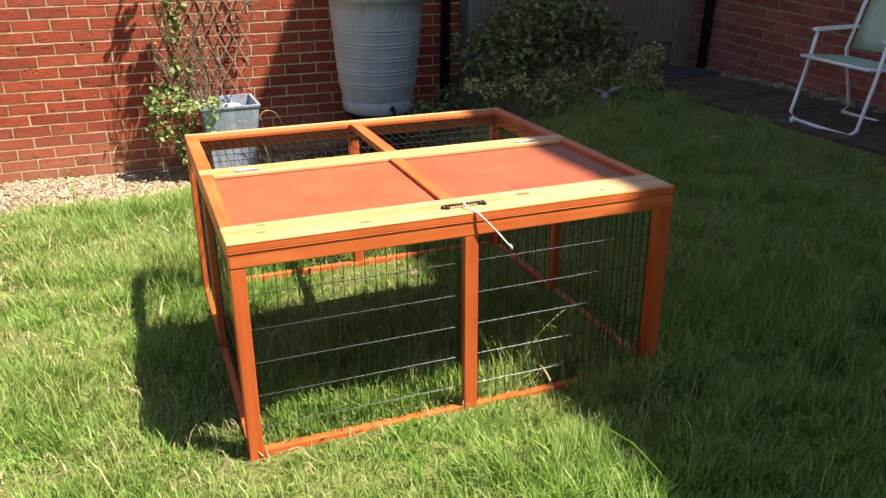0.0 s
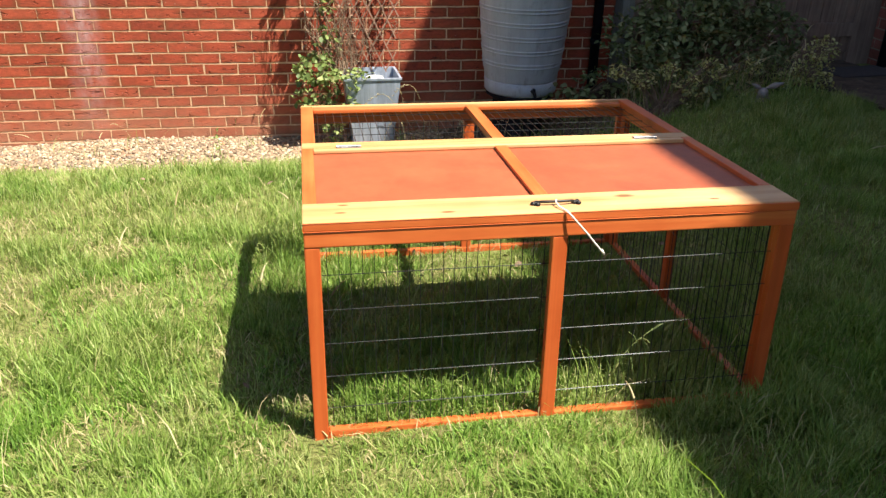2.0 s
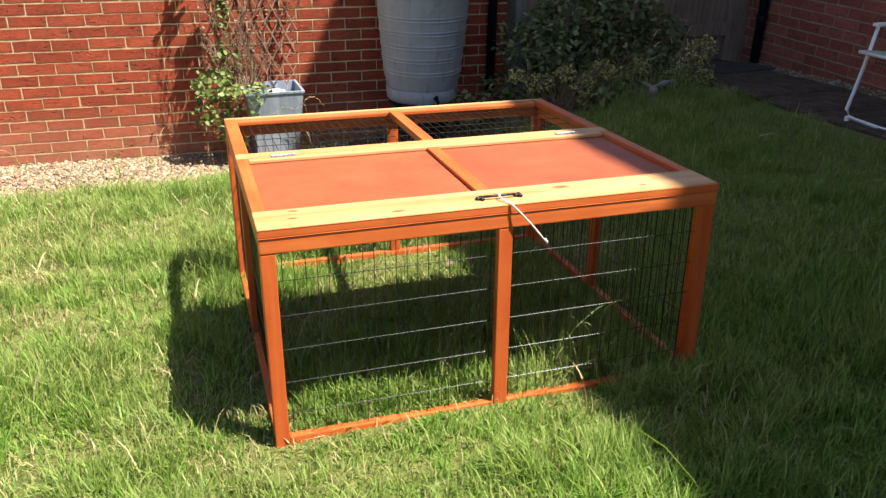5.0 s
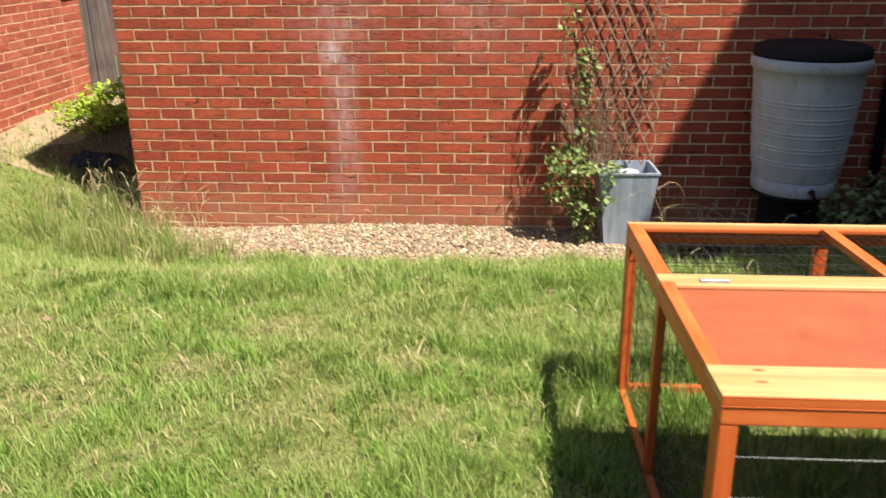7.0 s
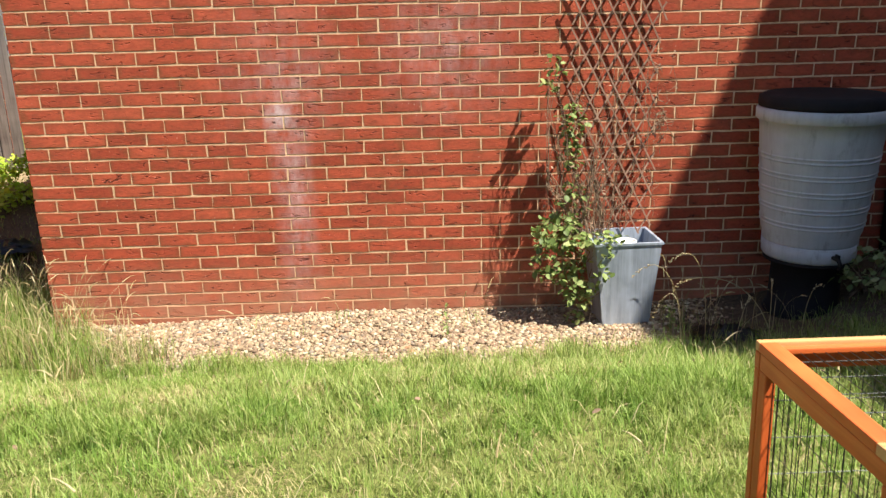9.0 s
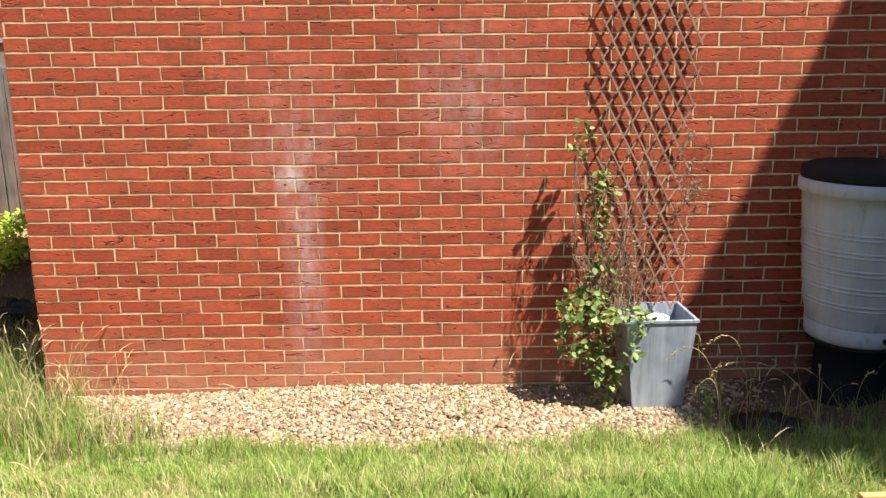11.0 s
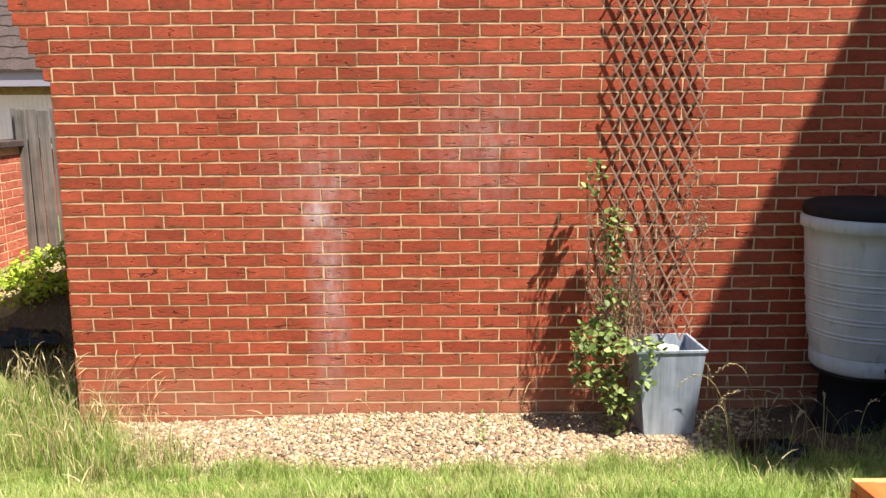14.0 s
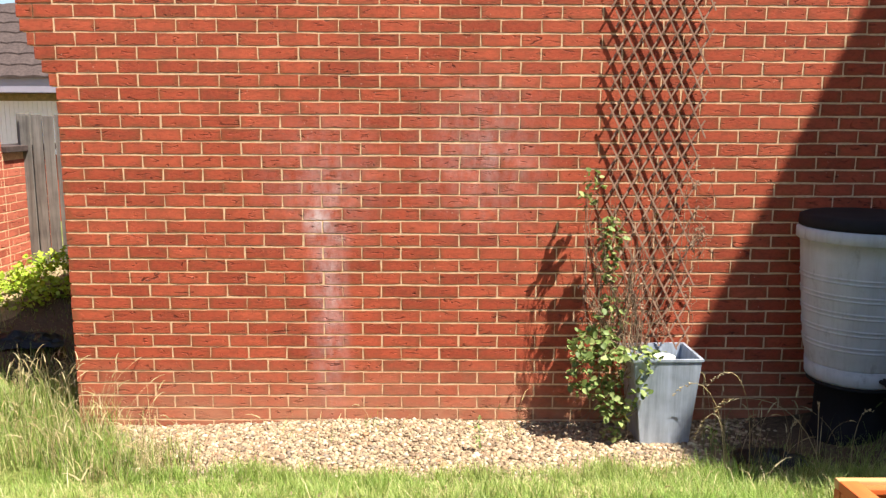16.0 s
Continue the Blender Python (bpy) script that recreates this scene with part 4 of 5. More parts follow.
def build_climber():
    rng = np.random.default_rng(21)
    r = random.Random(21)
    th = thing("climbing_plant", pose(0, 0, 0), "leafy green climber straggling over planter and trellis", "climber")
    bm = bmesh.new()
    ends = []
    for _ in range(62):
        x, z = r.uniform(0.10, 0.36), 0.5
        p = [Vector((x, r.uniform(6.2, 6.36), z))]
        a = r.gauss(0.25, 0.55)
        for k in range(r.randrange(5, 15)):
            a += r.gauss(0, 0.22) - 0.04 * a
            q = p[-1] + Vector((-0.06 * math.sin(a) + r.gauss(0, 0.012), r.gauss(0.002, 0.012), 0.085 * math.cos(a)))
            q.x, q.y = min(max(q.x, -0.02), 0.62), min(max(q.y, 6.27), 6.45)
            p.append(q)
        tube(p, 0.0028, 4, bm, taper=0.001)
        ends += p[3:]
    for _ in range(30):
        p = [Vector((r.uniform(0.05, 0.3), r.uniform(6.15, 6.4), r.uniform(0.25, 0.6)))]
        for k in range(6):
            p.append(p[-1] + Vector((r.gauss(-0.012, 0.03), r.gauss(0, 0.02), r.gauss(-0.045, 0.03))))
            p[-1].z = max(p[-1].z, 0.02)
            p[-1].y = min(p[-1].y, 6.46)
        tube(p, 0.0022, 4, bm, taper=0.001)
    for _ in range(36):
        p = [Vector((r.uniform(0.16, 0.46), r.uniform(6.28, 6.36), r.uniform(0.50, 0.62)))]
        for k in range(6):
            p.append(p[-1] + Vector((r.gauss(-0.012, 0.026), r.gauss(0, 0.012), r.gauss(0.045, 0.022))))
            p[-1].y = min(p[-1].y, 6.44)
        tube(p, 0.0019, 4, bm, taper=0.0009)
        ends += p[2:]
    # dry runners knotted along the trellis's free edge
    for cx, cz, n in ((0.64, 1.13, 26), (0.62, 1.45, 6), (0.60, 0.85, 8)):
        for _ in range(n):
            p = [Vector((cx + r.gauss(0, 0.03), 6.40 + r.gauss(0, 0.015), cz + r.gauss(0, 0.05)))]
            for k in range(5):
                p.append(p[-1] + Vector((r.gauss(-0.008, 0.022), r.gauss(0, 0.008), r.gauss(-0.004, 0.035))))
                p[-1].y = min(p[-1].y, 6.46)
            tube(p, 0.0024, 4, bm, taper=0.001)
            ends += p[2:]
    part("stem", bm, TWIG, th, "tangled dry brown stems")
    low = np.concatenate([cloud(rng, 230, (0.02, 6.24, 0.54), (0.14, 0.13, 0.10)), cloud(rng, 230, (0.04, 6.20, 0.38), (0.17, 0.12, 0.13)), cloud(rng, 90, (0.14, 6.12, 0.22), (0.09, 0.06, 0.10)), cloud(rng, 16, (0.12, 6.12, 0.07), (0.06, 0.05, 0.05)), cloud(rng, 110, (0.24, 6.15, 0.52), (0.16, 0.1, 0.035)), cloud(rng, 26, (0.27, 6.06, 0.40), (0.06, 0.03, 0.12)), cloud(rng, 40, (0.10, 6.28, 0.68), (0.12, 0.08, 0.07))])
    low = low[(low[:, 1] < 6.46) & (low[:, 2] > 0.03)]
    leaf_cloud("leaf", low, 0.034, LEAF, th, 31, 0.35, 1.15, "serrated green leaves")
    up = np.concatenate([cloud(rng, 20, (0.035, 6.36, 1.45), (0.05, 0.05, 0.07)), cloud(rng, 22, (-0.005, 6.36, 1.35), (0.045, 0.05, 0.05)), cloud(rng, 80, (0.12, 6.35, 1.15), (0.07, 0.05, 0.11)), cloud(rng, 80, (0.12, 6.34, 0.97), (0.05, 0.05, 0.10)), cloud(rng, 46, (0.13, 6.33, 0.76), (0.09, 0.06, 0.09))])
    up = up[up[:, 1] < 6.46]
    leaf_cloud("leaf", up, 0.035, LEAF, th, 32, 0.35, 1.15, "small sparse green leaves")
    dead = np.array([e + Vector((r.gauss(0, 0.012), r.gauss(-0.005, 0.01), r.gauss(0, 0.02))) for e in ends if r.random() < 0.2])
    dead = dead[dead[:, 1] < 6.46]
    leaf_cloud("dry_leaf", dead, 0.015, TWIG, th, 33, 0.6, 1.5, "small withered brown leaves")


build_climber()


# ---- water butt ----


def butt_material():
    m = Mat("grey_plastic", 0.55, spec=0.4)
    runs = m.noise(m.coords("Object", (26, 26, 1.4)), 1.0, 5, 0.65)
    blot = m.noise(m.coords("Object"), 6, 5, 0.6)
    col = m.mix(0.6, m.ramp(runs, [(0.3, (0.25, 0.27, 0.30)), (0.5, (0.37, 0.405, 0.45)), (0.75, (0.45, 0.48, 0.53))]), m.ramp(blot, [(0.3, (0.29, 0.31, 0.34)), (0.7, (0.42, 0.455, 0.50))]))
    moss = m.ramp(m.noise(m.coords("Object", (1, 1, 0.5)), 17, 5, 0.7), [(0.56, 0.0), (0.70, 1.0)])
    m.color(m.mix(m.math("MULTIPLY", moss, 0.45), col, (0.15, 0.155, 0.135))).rough(m.ramp(blot, [(0.3, 0.45), (0.7, 0.7)])).bump(blot, 0.1, 0.004)
    return m.m


BUTT = butt_material()
BLACK = plain_material("black_plastic", (0.013, 0.013, 0.016), 0.75, vary=0.3, scale=10, bump=0.1, spec=0.15)


def build_butt():
    cx, cy = 1.432, 6.14
    z0 = gz(cx, cy)
    th = thing("water_butt", pose(cx, cy, z0), "grey ribbed plastic water butt with black lid on black stand", "water butt")
    zb = 0.402 - z0
    part("stand", lathe([(0.20, -0.03), (0.215, 0.0), (0.19, 0.05), (0.185, zb - 0.03), (0.235, zb - 0.025), (0.235, zb - 0.001)], 32), BLACK, th, "black plastic stand", True)
    prof = [(0.10, zb), (0.238, zb), (0.247, zb + 0.012), (0.252, zb + 0.085), (0.250, zb + 0.086), (0.244, zb + 0.089), (0.244, zb + 0.093), (0.250, zb + 0.096), (0.251, zb + 0.10), (0.252, zb + 0.13)]
    top = 1.165 - z0
    R = lambda z: 0.253 + (0.315 - 0.250) * ((z - zb - 0.1) / (top - zb - 0.1)) ** 0.8 if z > zb + 0.1 else 0.253
    for c in (0.61, 0.70, 0.79, 0.88, 0.97):
        prof += [(R(c - z0 - 0.045), c - z0 - 0.045), (R(c - z0 - 0.024), c - z0 - 0.024)]
        for d in (-0.011, 0.011):
            z = c - z0 + d
            prof += [(R(z - 0.0085), z - 0.0085), (R(z - 0.006), z - 0.006), (R(z) + 0.004, z - 0.0035), (R(z) + 0.0048, z), (R(z) + 0.004, z + 0.0035), (R(z + 0.006), z + 0.006), (R(z + 0.0085), z + 0.0085)]
        prof += [(R(c - z0 + 0.024), c - z0 + 0.024)]
    prof += [(R(1.03 - z0), 1.03 - z0)]
    prof += [(R(1.08 - z0), 1.08 - z0), (R(top - 0.01), top - 0.01), (0.328, top - 0.008), (0.338, top + 0.0), (0.339, top + 0.05), (0.327, top + 0.062), (0.31, top + 0.062)]
    part("barrel", lathe(prof, 64), BUTT, th, "grey ribbed plastic barrel", True)
    lid = part("lid", lathe([(0.328, top + 0.0625), (0.332, top + 0.080), (0.328, top + 0.118), (0.30, top + 0.130), (0.16, top + 0.138), (0.02, top + 0.14)], 48), BLACK, th, "black domed plastic lid", True)
    bm = tube([(0.0, -0.245, zb + 0.05), (0.0, -0.30, zb + 0.048), (0.0, -0.315, zb + 0.03), (0.0, -0.317, zb + 0.0)], 0.012, 8)
    box(-0.006, 0.006, -0.305, -0.27, zb + 0.058, zb + 0.075, 0.002, bm)
    tap = part("tap", bm, BLACK, th, "black plastic tap", True)
    tap.rotation_euler = (0, 0, radians(4))


build_butt()


# ---- gate, posts and pipes between garage and house ----
GATE_WOOD = wood_material("dark_gate_wood", (0.13, 0.083, 0.060), (0.225, 0.150, 0.108), (0.32, 0.225, 0.165), 0.3, 0.85, 2)
POST_WOOD = wood_material("grey_post_wood", (0.12, 0.12, 0.10), (0.19, 0.19, 0.165), (0.26, 0.26, 0.23), 0.2, 0.85, 2)


def build_gate():
    z0 = gz(3.2, 6.3)
    p = thing("gate_post", pose(2.275, 6.40, gz(2.27, 6.4)), "grey weathered timber gate post beside the garage", "post")
    part("post", box(-0.0735, 0.014, -0.05, 0.20, -0.25, 1.75, 0.006), POST_WOOD, p)
    p = thing("gate_post", pose(4.09, 6.40, gz(4.09, 6.4)), "dark timber gate post beside the house wall", "post")
    part("post", box(-0.05, 0.135, -0.05, 0.05, -0.25, 1.75, 0.006), GATE_WOOD, p)
    g = thing("fence_panel", pose(2.290, 6.37, z0), "dark brown boarded fence panel beside the gate", "fence")
    for k in range(7):
        part("board", box(0.105 * k, 0.105 * k + 0.101, 0.0, 0.016, -0.02, 1.7, 0.003), GATE_WOOD, g)
    part("rail", box(0, 0.735, -0.032, -0.0005, 0.25, 0.33, 0.003), GATE_WOOD, g)
    g = thing("gate", pose(3.028, 6.37, z0), "dark brown boarded garden gate with diagonal brace", "gate")
    for k in range(10):
        part("board", box(0.105 * k, 0.105 * k + 0.101, 0.0, 0.016, 0.10, 1.72, 0.003), GATE_WOOD, g)
    for za in (0.22, 1.45):
        part("ledge", box(0, 1.01, -0.03, -0.0005, za, za + 0.1, 0.003), GATE_WOOD, g)
    bm = box(-0.045, 0.045, -0.028, -0.001, 0, 1.25, 0.003)
    bmesh.ops.rotate(bm, verts=bm.verts, cent=(0, 0, 0), matrix=Matrix.Rotation(radians(33), 3, "Y"))
    bmesh.ops.translate(bm, verts=bm.verts, vec=(0.12, -0.002, 0.36))
    part("brace", bm, GATE_WOOD, g)
    part("kick_board", box(0.0, 1.01, 0.03, 0.05, -0.05, 0.099), GATE_WOOD, g)
    for nm, x, y, rad, lab in (("drainpipe", 2.06, 6.445, 0.034, "black round drainpipe on the garage wall"), ("drainpipe", 4.175, 6.12, 0.036, "black round drainpipe at the house corner")):
        d = thing(nm, pose(x, y, gz(x, y)), lab, "drainpipe", "drainpipes")
        part("pipe", tube([(0, 0, 0.02), (0, 0, 2.6)], rad, 20), BLACK, d, smooth=True)
        for za in (0.35, 1.4):
            part("bracket", tube([(0, 0, za), (0, 0, za + 0.035)], rad + 0.006, 20), BLACK, d)


build_gate()


# ---- paving ----
PAVING = plain_material("dark_paving", (0.105, 0.078, 0.056), 0.95, vary=0.75, scale=9, bump=0.5, spec=0.2)


def build_paving():
    base = new("pavement")
    tagged(base, "dark mossy paving slabs in shade beside the house", "paving", kind="structure")
    rng = random.Random(4)
    for i in range(3):
        for j in range(10):
            x, y = 2.98 + 0.36 * i, 2.3 + 0.45 * j
            if i == 0 and y < 5.3:
                continue
            z = gz(x + 0.17, y + 0.22)
            bm = box(-0.1785, 0.1785, -0.2235, 0.2235, -0.03, 0.0, 0.004)
            ob = part("slab", bm, PAVING, base)
            ob.matrix_world = pose(x + 0.18, y + 0.225, z + 0.022 + rng.gauss(0, 0.002), -2.9 + rng.gauss(0, 0.3), rng.gauss(-1.1, 0.3), rng.gauss(0, 0.4))


build_paving()

# ---- garden chair ----
WHITE_TUBE = plain_material("white_enamel_tube", (0.88, 0.88, 0.86), 0.35, vary=0.05, bump=0)
GREEN_CLOTH = plain_material("pale_green_cloth", (0.72, 0.88, 0.70), 0.85, vary=0.08, scale=30, bump=0.3)


def build_chair():
    x0, y0 = 3.43, 4.115
    z0 = gz(x0, y0) + 0.012
    th = thing("garden_chair", pose(x0, y0, z0, 0, 0, 4), "white tubular folding garden chair with pale green cloth seat", "chair")
    w = 0.229
    # front frame leans back; its foot is a bar with round corners
    up = lambda z: 0.03 + 0.17 * z
    bm = tube([(up(0.512), w, 0.512), (up(0.3), w, 0.3), (0.025, w, 0.05), (0.02, w - 0.04, 0.012), (0.02, 0, 0.01), (0.02, -w + 0.04, 0.012), (0.025, -w, 0.05), (up(0.3), -w, 0.3), (up(0.512), -w, 0.512)], 0.011, 8)
    part("front_frame", bm, WHITE_TUBE, th, smooth=True)
    # rear frame runs up into the back
    bm = tube([(0.44, w - 0.02, 0.012), (0.49, w - 0.02, 0.05), (0.36, w - 0.02, 0.40), (0.42, w - 0.02, 0.62), (0.56, w - 0.02, 1.02)], 0.011, 8)
    tube([(0.44, -w + 0.02, 0.012), (0.49, -w + 0.02, 0.05), (0.36, -w + 0.02, 0.40), (0.42, -w + 0.02, 0.62), (0.56, -w + 0.02, 1.02)], 0.011, 8, bm)
    tube([(0.44, w - 0.02, 0.012), (0.44, -w + 0.02, 0.012)], 0.011, 8, bm)
    part("rear_frame", bm, WHITE_TUBE, th, smooth=True)
    bm = tube([(0.02, w - 0.012, 0.380), (0.40, w - 0.012, 0.345)], 0.010, 8)
    tube([(0.02, -w + 0.012, 0.380), (0.40, -w + 0.012, 0.345)], 0.010, 8, bm)
    tube([(0.02, w, 0.380), (0.02, -w, 0.380)], 0.010, 8, bm)
    part("seat_rail", bm, WHITE_TUBE, th, smooth=True)
    bm = bmesh.new()
    rows = [[bm.verts.new((0.02 + 0.36 * i / 8, -w + 0.02 + (2 * w - 0.04) * j / 6, 0.393 - 0.035 * i / 8 - 0.03 * math.sin(math.pi * i / 8) * math.sin(math.pi * j / 6))) for j in range(7)] for i in range(9)]
    for a, b in zip(rows, rows[1:]):
        for j in range(6):
            bm.faces.new((a[j], a[j + 1], b[j + 1], b[j]))
    bmesh.ops.solidify(bm, geom=bm.faces[:], thickness=0.004)
    part("seat", bm, GREEN_CLOTH, th, "pale green cloth seat", True)
    bm = bmesh.new()
    rows = [[bm.verts.new((0.385 + 0.165 * i / 8 + 0.02 * math.sin(math.pi * j / 6), -w + 0.03 + (2 * w - 0.06) * j / 6, 0.405 + 0.59 * i / 8)) for j in range(7)] for i in range(9)]
    for a, b in zip(rows, rows[1:]):
        for j in range(6):
            bm.faces.new((a[j], a[j + 1], b[j + 1], b[j]))
    bmesh.ops.solidify(bm, geom=bm.faces[:], thickness=0.004)
    part("backrest", bm, GREEN_CLOTH, th, "pale green cloth backrest", True)
    for s in (-1, 1):
        part("armrest", box(0.09, 0.44, s * w - 0.02, s * w + 0.02, 0.512, 0.532, 0.008), WHITE_TUBE, th, "white plastic armrest")
        part("foot_cap", box(0.0, 0.04, s * (w - 0.03) - 0.012, s * (w - 0.03) + 0.012, -0.012, 0.022, 0.004), WHITE_TUBE, th)


build_chair()

# ---- shrubs by the gate ----
STONE = plain_material("ornament_stone", (0.24, 0.215, 0.20), 0.9, vary=0.3, scale=20, bump=0.5)


def build_shrubs():
    rng = np.random.default_rng(77)
    r = random.Random(77)

    def bush(name, base, blobs, size, mat, label, seed, long=1.3, droop=0.2):
        z0 = gz(*base)
        th = thing(name, pose(base[0], base[1], z0), label, "shrub", "shrubs by the gate")
        bm = bmesh.new()
        pts = []
        for (x, y, z), rad, n in blobs:
            c = cloud(rng, n, (x - base[0], y - base[1], z - z0), rad)
            pts.append(c[c[:, 2] > 0.01])
            for _ in range(9):
                e = Vector((x - base[0] + r.gauss(0, rad[0] * 0.4), y - base[1] + r.gauss(0, rad[1] * 0.4), z - z0 + r.uniform(0, rad[2])))
                tube([(r.gauss(0, 0.05), r.gauss(0, 0.05), -0.02), e * 0.45 + Vector((0, 0, 0.03)), e], 0.005, 5, bm, taper=0.0015)
        part("stem", bm, TWIG, th)
        leaf_cloud("leaf", np.concatenate(pts), size, mat, th, seed, droop, long)

    bush("shrub", (2.55, 5.95), [((2.50, 5.95, 0.92), (0.34, 0.26, 0.24), 1500), ((2.85, 5.98, 0.97), (0.30, 0.24, 0.20), 1200), ((2.2, 6.0, 0.76), (0.26, 0.22, 0.18), 620), ((3.1, 5.95, 0.78), (0.26, 0.22, 0.22), 800), ((2.6, 5.8, 0.66), (0.55, 0.22, 0.2), 1200)], 0.029, LEAF_DARK, "dark green broad-leaved shrub in shade", 41, 1.6, 0.05)
    bush("flowering_shrub", (3.17, 5.55), [((3.27, 5.55, 0.78), (0.10, 0.10, 0.09), 220), ((3.18, 5.5, 0.64), (0.15, 0.12, 0.13), 320), ((3.28, 5.5, 0.55), (0.10, 0.10, 0.10), 150), ((3.05, 5.52, 0.58), (0.10, 0.10, 0.09), 130)], 0.018, LEAF_OLIVE, "yellow-green flowering plant with small heads", 42)
    bush("flowering_shrub", (2.2, 5.5), [((1.90, 5.55, 0.66), (0.07, 0.08, 0.05), 90), ((2.05, 5.5, 0.62), (0.09, 0.08, 0.06), 130), ((2.2, 5.46, 0.68), (0.07, 0.08, 0.05), 110), ((2.33, 5.45, 0.60), (0.09, 0.09, 0.07), 150), ((2.47, 5.48, 0.70), (0.08, 0.08, 0.06), 120), ((2.6, 5.5, 0.63), (0.09, 0.09, 0.07), 130), ((2.78, 5.52, 0.69), (0.08, 0.08, 0.05), 90), ((2.42, 5.42, 0.50), (0.14, 0.08, 0.07), 110)], 0.017, LEAF_OLIVE, "straggling yellow-green flowering plant among grass", 43)
    bush("low_plant", (1.75, 6.05), [((1.7, 5.95, 0.36), (0.22, 0.2, 0.10), 160), ((2.0, 6.0, 0.45), (0.2, 0.2, 0.14), 170)], 0.04, LEAF_DARK, "low dark weeds at the wall foot", 44)
    bush("low_plant", (2.65, 5.45), [((2.55, 5.45, 0.5), (0.3, 0.14, 0.12), 260), ((2.95, 5.42, 0.48), (0.18, 0.12, 0.1), 160)], 0.035, LEAF_DARK, "low green foliage around the ornament", 45)
    # stone ornament: a seated body with two upright ears
    z = gz(2.74, 5.26)
    bm = bmesh.new()
    for c, s, tilt in (((0, 0, 0.08), (0.07, 0.09, 0.10), 0), ((-0.005, -0.05, 0.185), (0.042, 0.05, 0.045), 0), ((-0.062, -0.04, 0.232), (0.052, 0.013, 0.019), 22), ((0.075, -0.04, 0.255), (0.078, 0.016, 0.026), -24), ((-0.03, -0.09, 0.05), (0.025, 0.03, 0.05), 0)):
        ball = bmesh.ops.create_uvsphere(bm, u_segments=16, v_segments=10, radius=1.0)
        turn = Matrix.Rotation(radians(tilt), 3, "Y")
        for v in ball["verts"]:
            w = (1 - 0.45 * abs(v.co.x)) if tilt else 1.0
            v.co = turn @ Vector((v.co.x * s[0], v.co.y * s[1], v.co.z * s[2] * w)) + Vector(c)
    ob = part("garden_ornament", bm, STONE, None, smooth=True)
    ob.matrix_world = pose(2.74, 5.26, z - 0.06, 0, 0, -30) @ Matrix.Scale(0.72, 4)
    tagged(ob, "grey weathered stone garden ornament among the plants", "ornament")


build_shrubs()


# ---- beyond the garage's far corner ----
WEATHERED = wood_material("weathered_fence", (0.055, 0.047, 0.043), (0.14, 0.125, 0.115), (0.25, 0.225, 0.205), 0.4, 0.9, 2)
CLAD = plain_material("pale_cladding", (0.80, 0.78, 0.90), 0.6, vary=0.06, bump=0)
FASCIA = plain_material("pale_fascia", (0.30, 0.28, 0.36), 0.5, vary=0.05, bump=0)
BROWN = plain_material("dark_brown", (0.07, 0.035, 0.028), 0.6, vary=0.2)
DUST = plain_material("dusty_path", (0.27, 0.205, 0.125), 0.95, vary=0.45, scale=14, bump=0.6, spec=0.1)
TILE = plain_material("lichen_roof_tile", (0.065, 0.047, 0.045), 0.9, vary=0.6, scale=26, bump=0.6, spec=0.2)


def build_left():
    wall = part("wall_boundary", box(-4.85, -4.6035, 3.0, 8.86, -0.2, 1.63), MORTAR)
    tagged(wall, "sunlit pale red brick boundary wall", "wall", kind="structure")
    low = part("wall_pier", box(-4.85, -4.604, 8.861, 9.75, -0.2, 1.47), MORTAR)
    tagged(low, "lower brick wall end with stone cap", "wall", kind="structure")
    cap = part("coping", box(-4.88, -4.555, 8.862, 9.8, 1.471, 1.525, 0.006), TILE)
    tagged(cap, "weathered stone coping on the low wall", "coping", kind="structure")
    bm = bmesh.new()
    for k in range(76):
        box(-4.86, -4.59, 3.0 + 0.0765 * k, 3.0 + 0.0765 * k + 0.067, 1.631, 1.735, bm=bm)
    ob = part("coping_bricks", bm, BRICK_PALE)
    ob.parent = wall
    tagged(ob, kind="stuff")
    f = thing("board_fence", pose(-4.62, 9.22, gz(-4.2, 9.22)), "grey weathered vertical board fence behind the garage", "fence")
    z1 = 1.79 - gz(-4.2, 9.22)
    rng = random.Random(3)
    for k in range(17):
        bm = box(0.105 * k, 0.105 * k + 0.092, 0.006 * (k % 2), 0.006 * (k % 2) + 0.016, -0.05, z1 + rng.gauss(0, 0.006), 0.002)
        part("board", bm, WEATHERED, f)
    part("post", box(-0.04, 0.05, 0.03, 0.12, -0.2, z1 + 0.02, 0.004), WEATHERED, f)
    # dusty ground along the boundary wall
    xs, ys = np.linspace(-4.6, -3.9, 8), np.linspace(7.0, 9.2, 22)
    X, Y = np.meshgrid(xs, ys)
    Z = ground_z(X, Y) + 0.005
    w = len(xs)
    ob = mesh_object("path", np.stack([X, Y, Z], -1).reshape(-1, 3).tolist(), [(j * w + i, j * w + i + 1, (j + 1) * w + i + 1, (j + 1) * w + i) for j in range(len(ys) - 1) for i in range(w - 1)], DUST, True)
    tagged(ob, "pale dusty earth beside the boundary wall", "path", kind="structure")
    # dark sheet added where the garage's shadow falls, to deepen it by colour
    xs, ys = np.linspace(-4.32, -2.98, 16), np.linspace(6.8, 9.1, 24)
    X, Y = np.meshgrid(xs, ys)
    fade = smoothstep(0.0, 0.25, np.minimum(X + 4.32 + 0.08 * np.sin(7 * Y), Y - 6.8 - 0.08 * np.sin(6 * X)))
    Z = ground_z(X, Y) - 0.03 + 0.042 * fade
    w = len(xs)
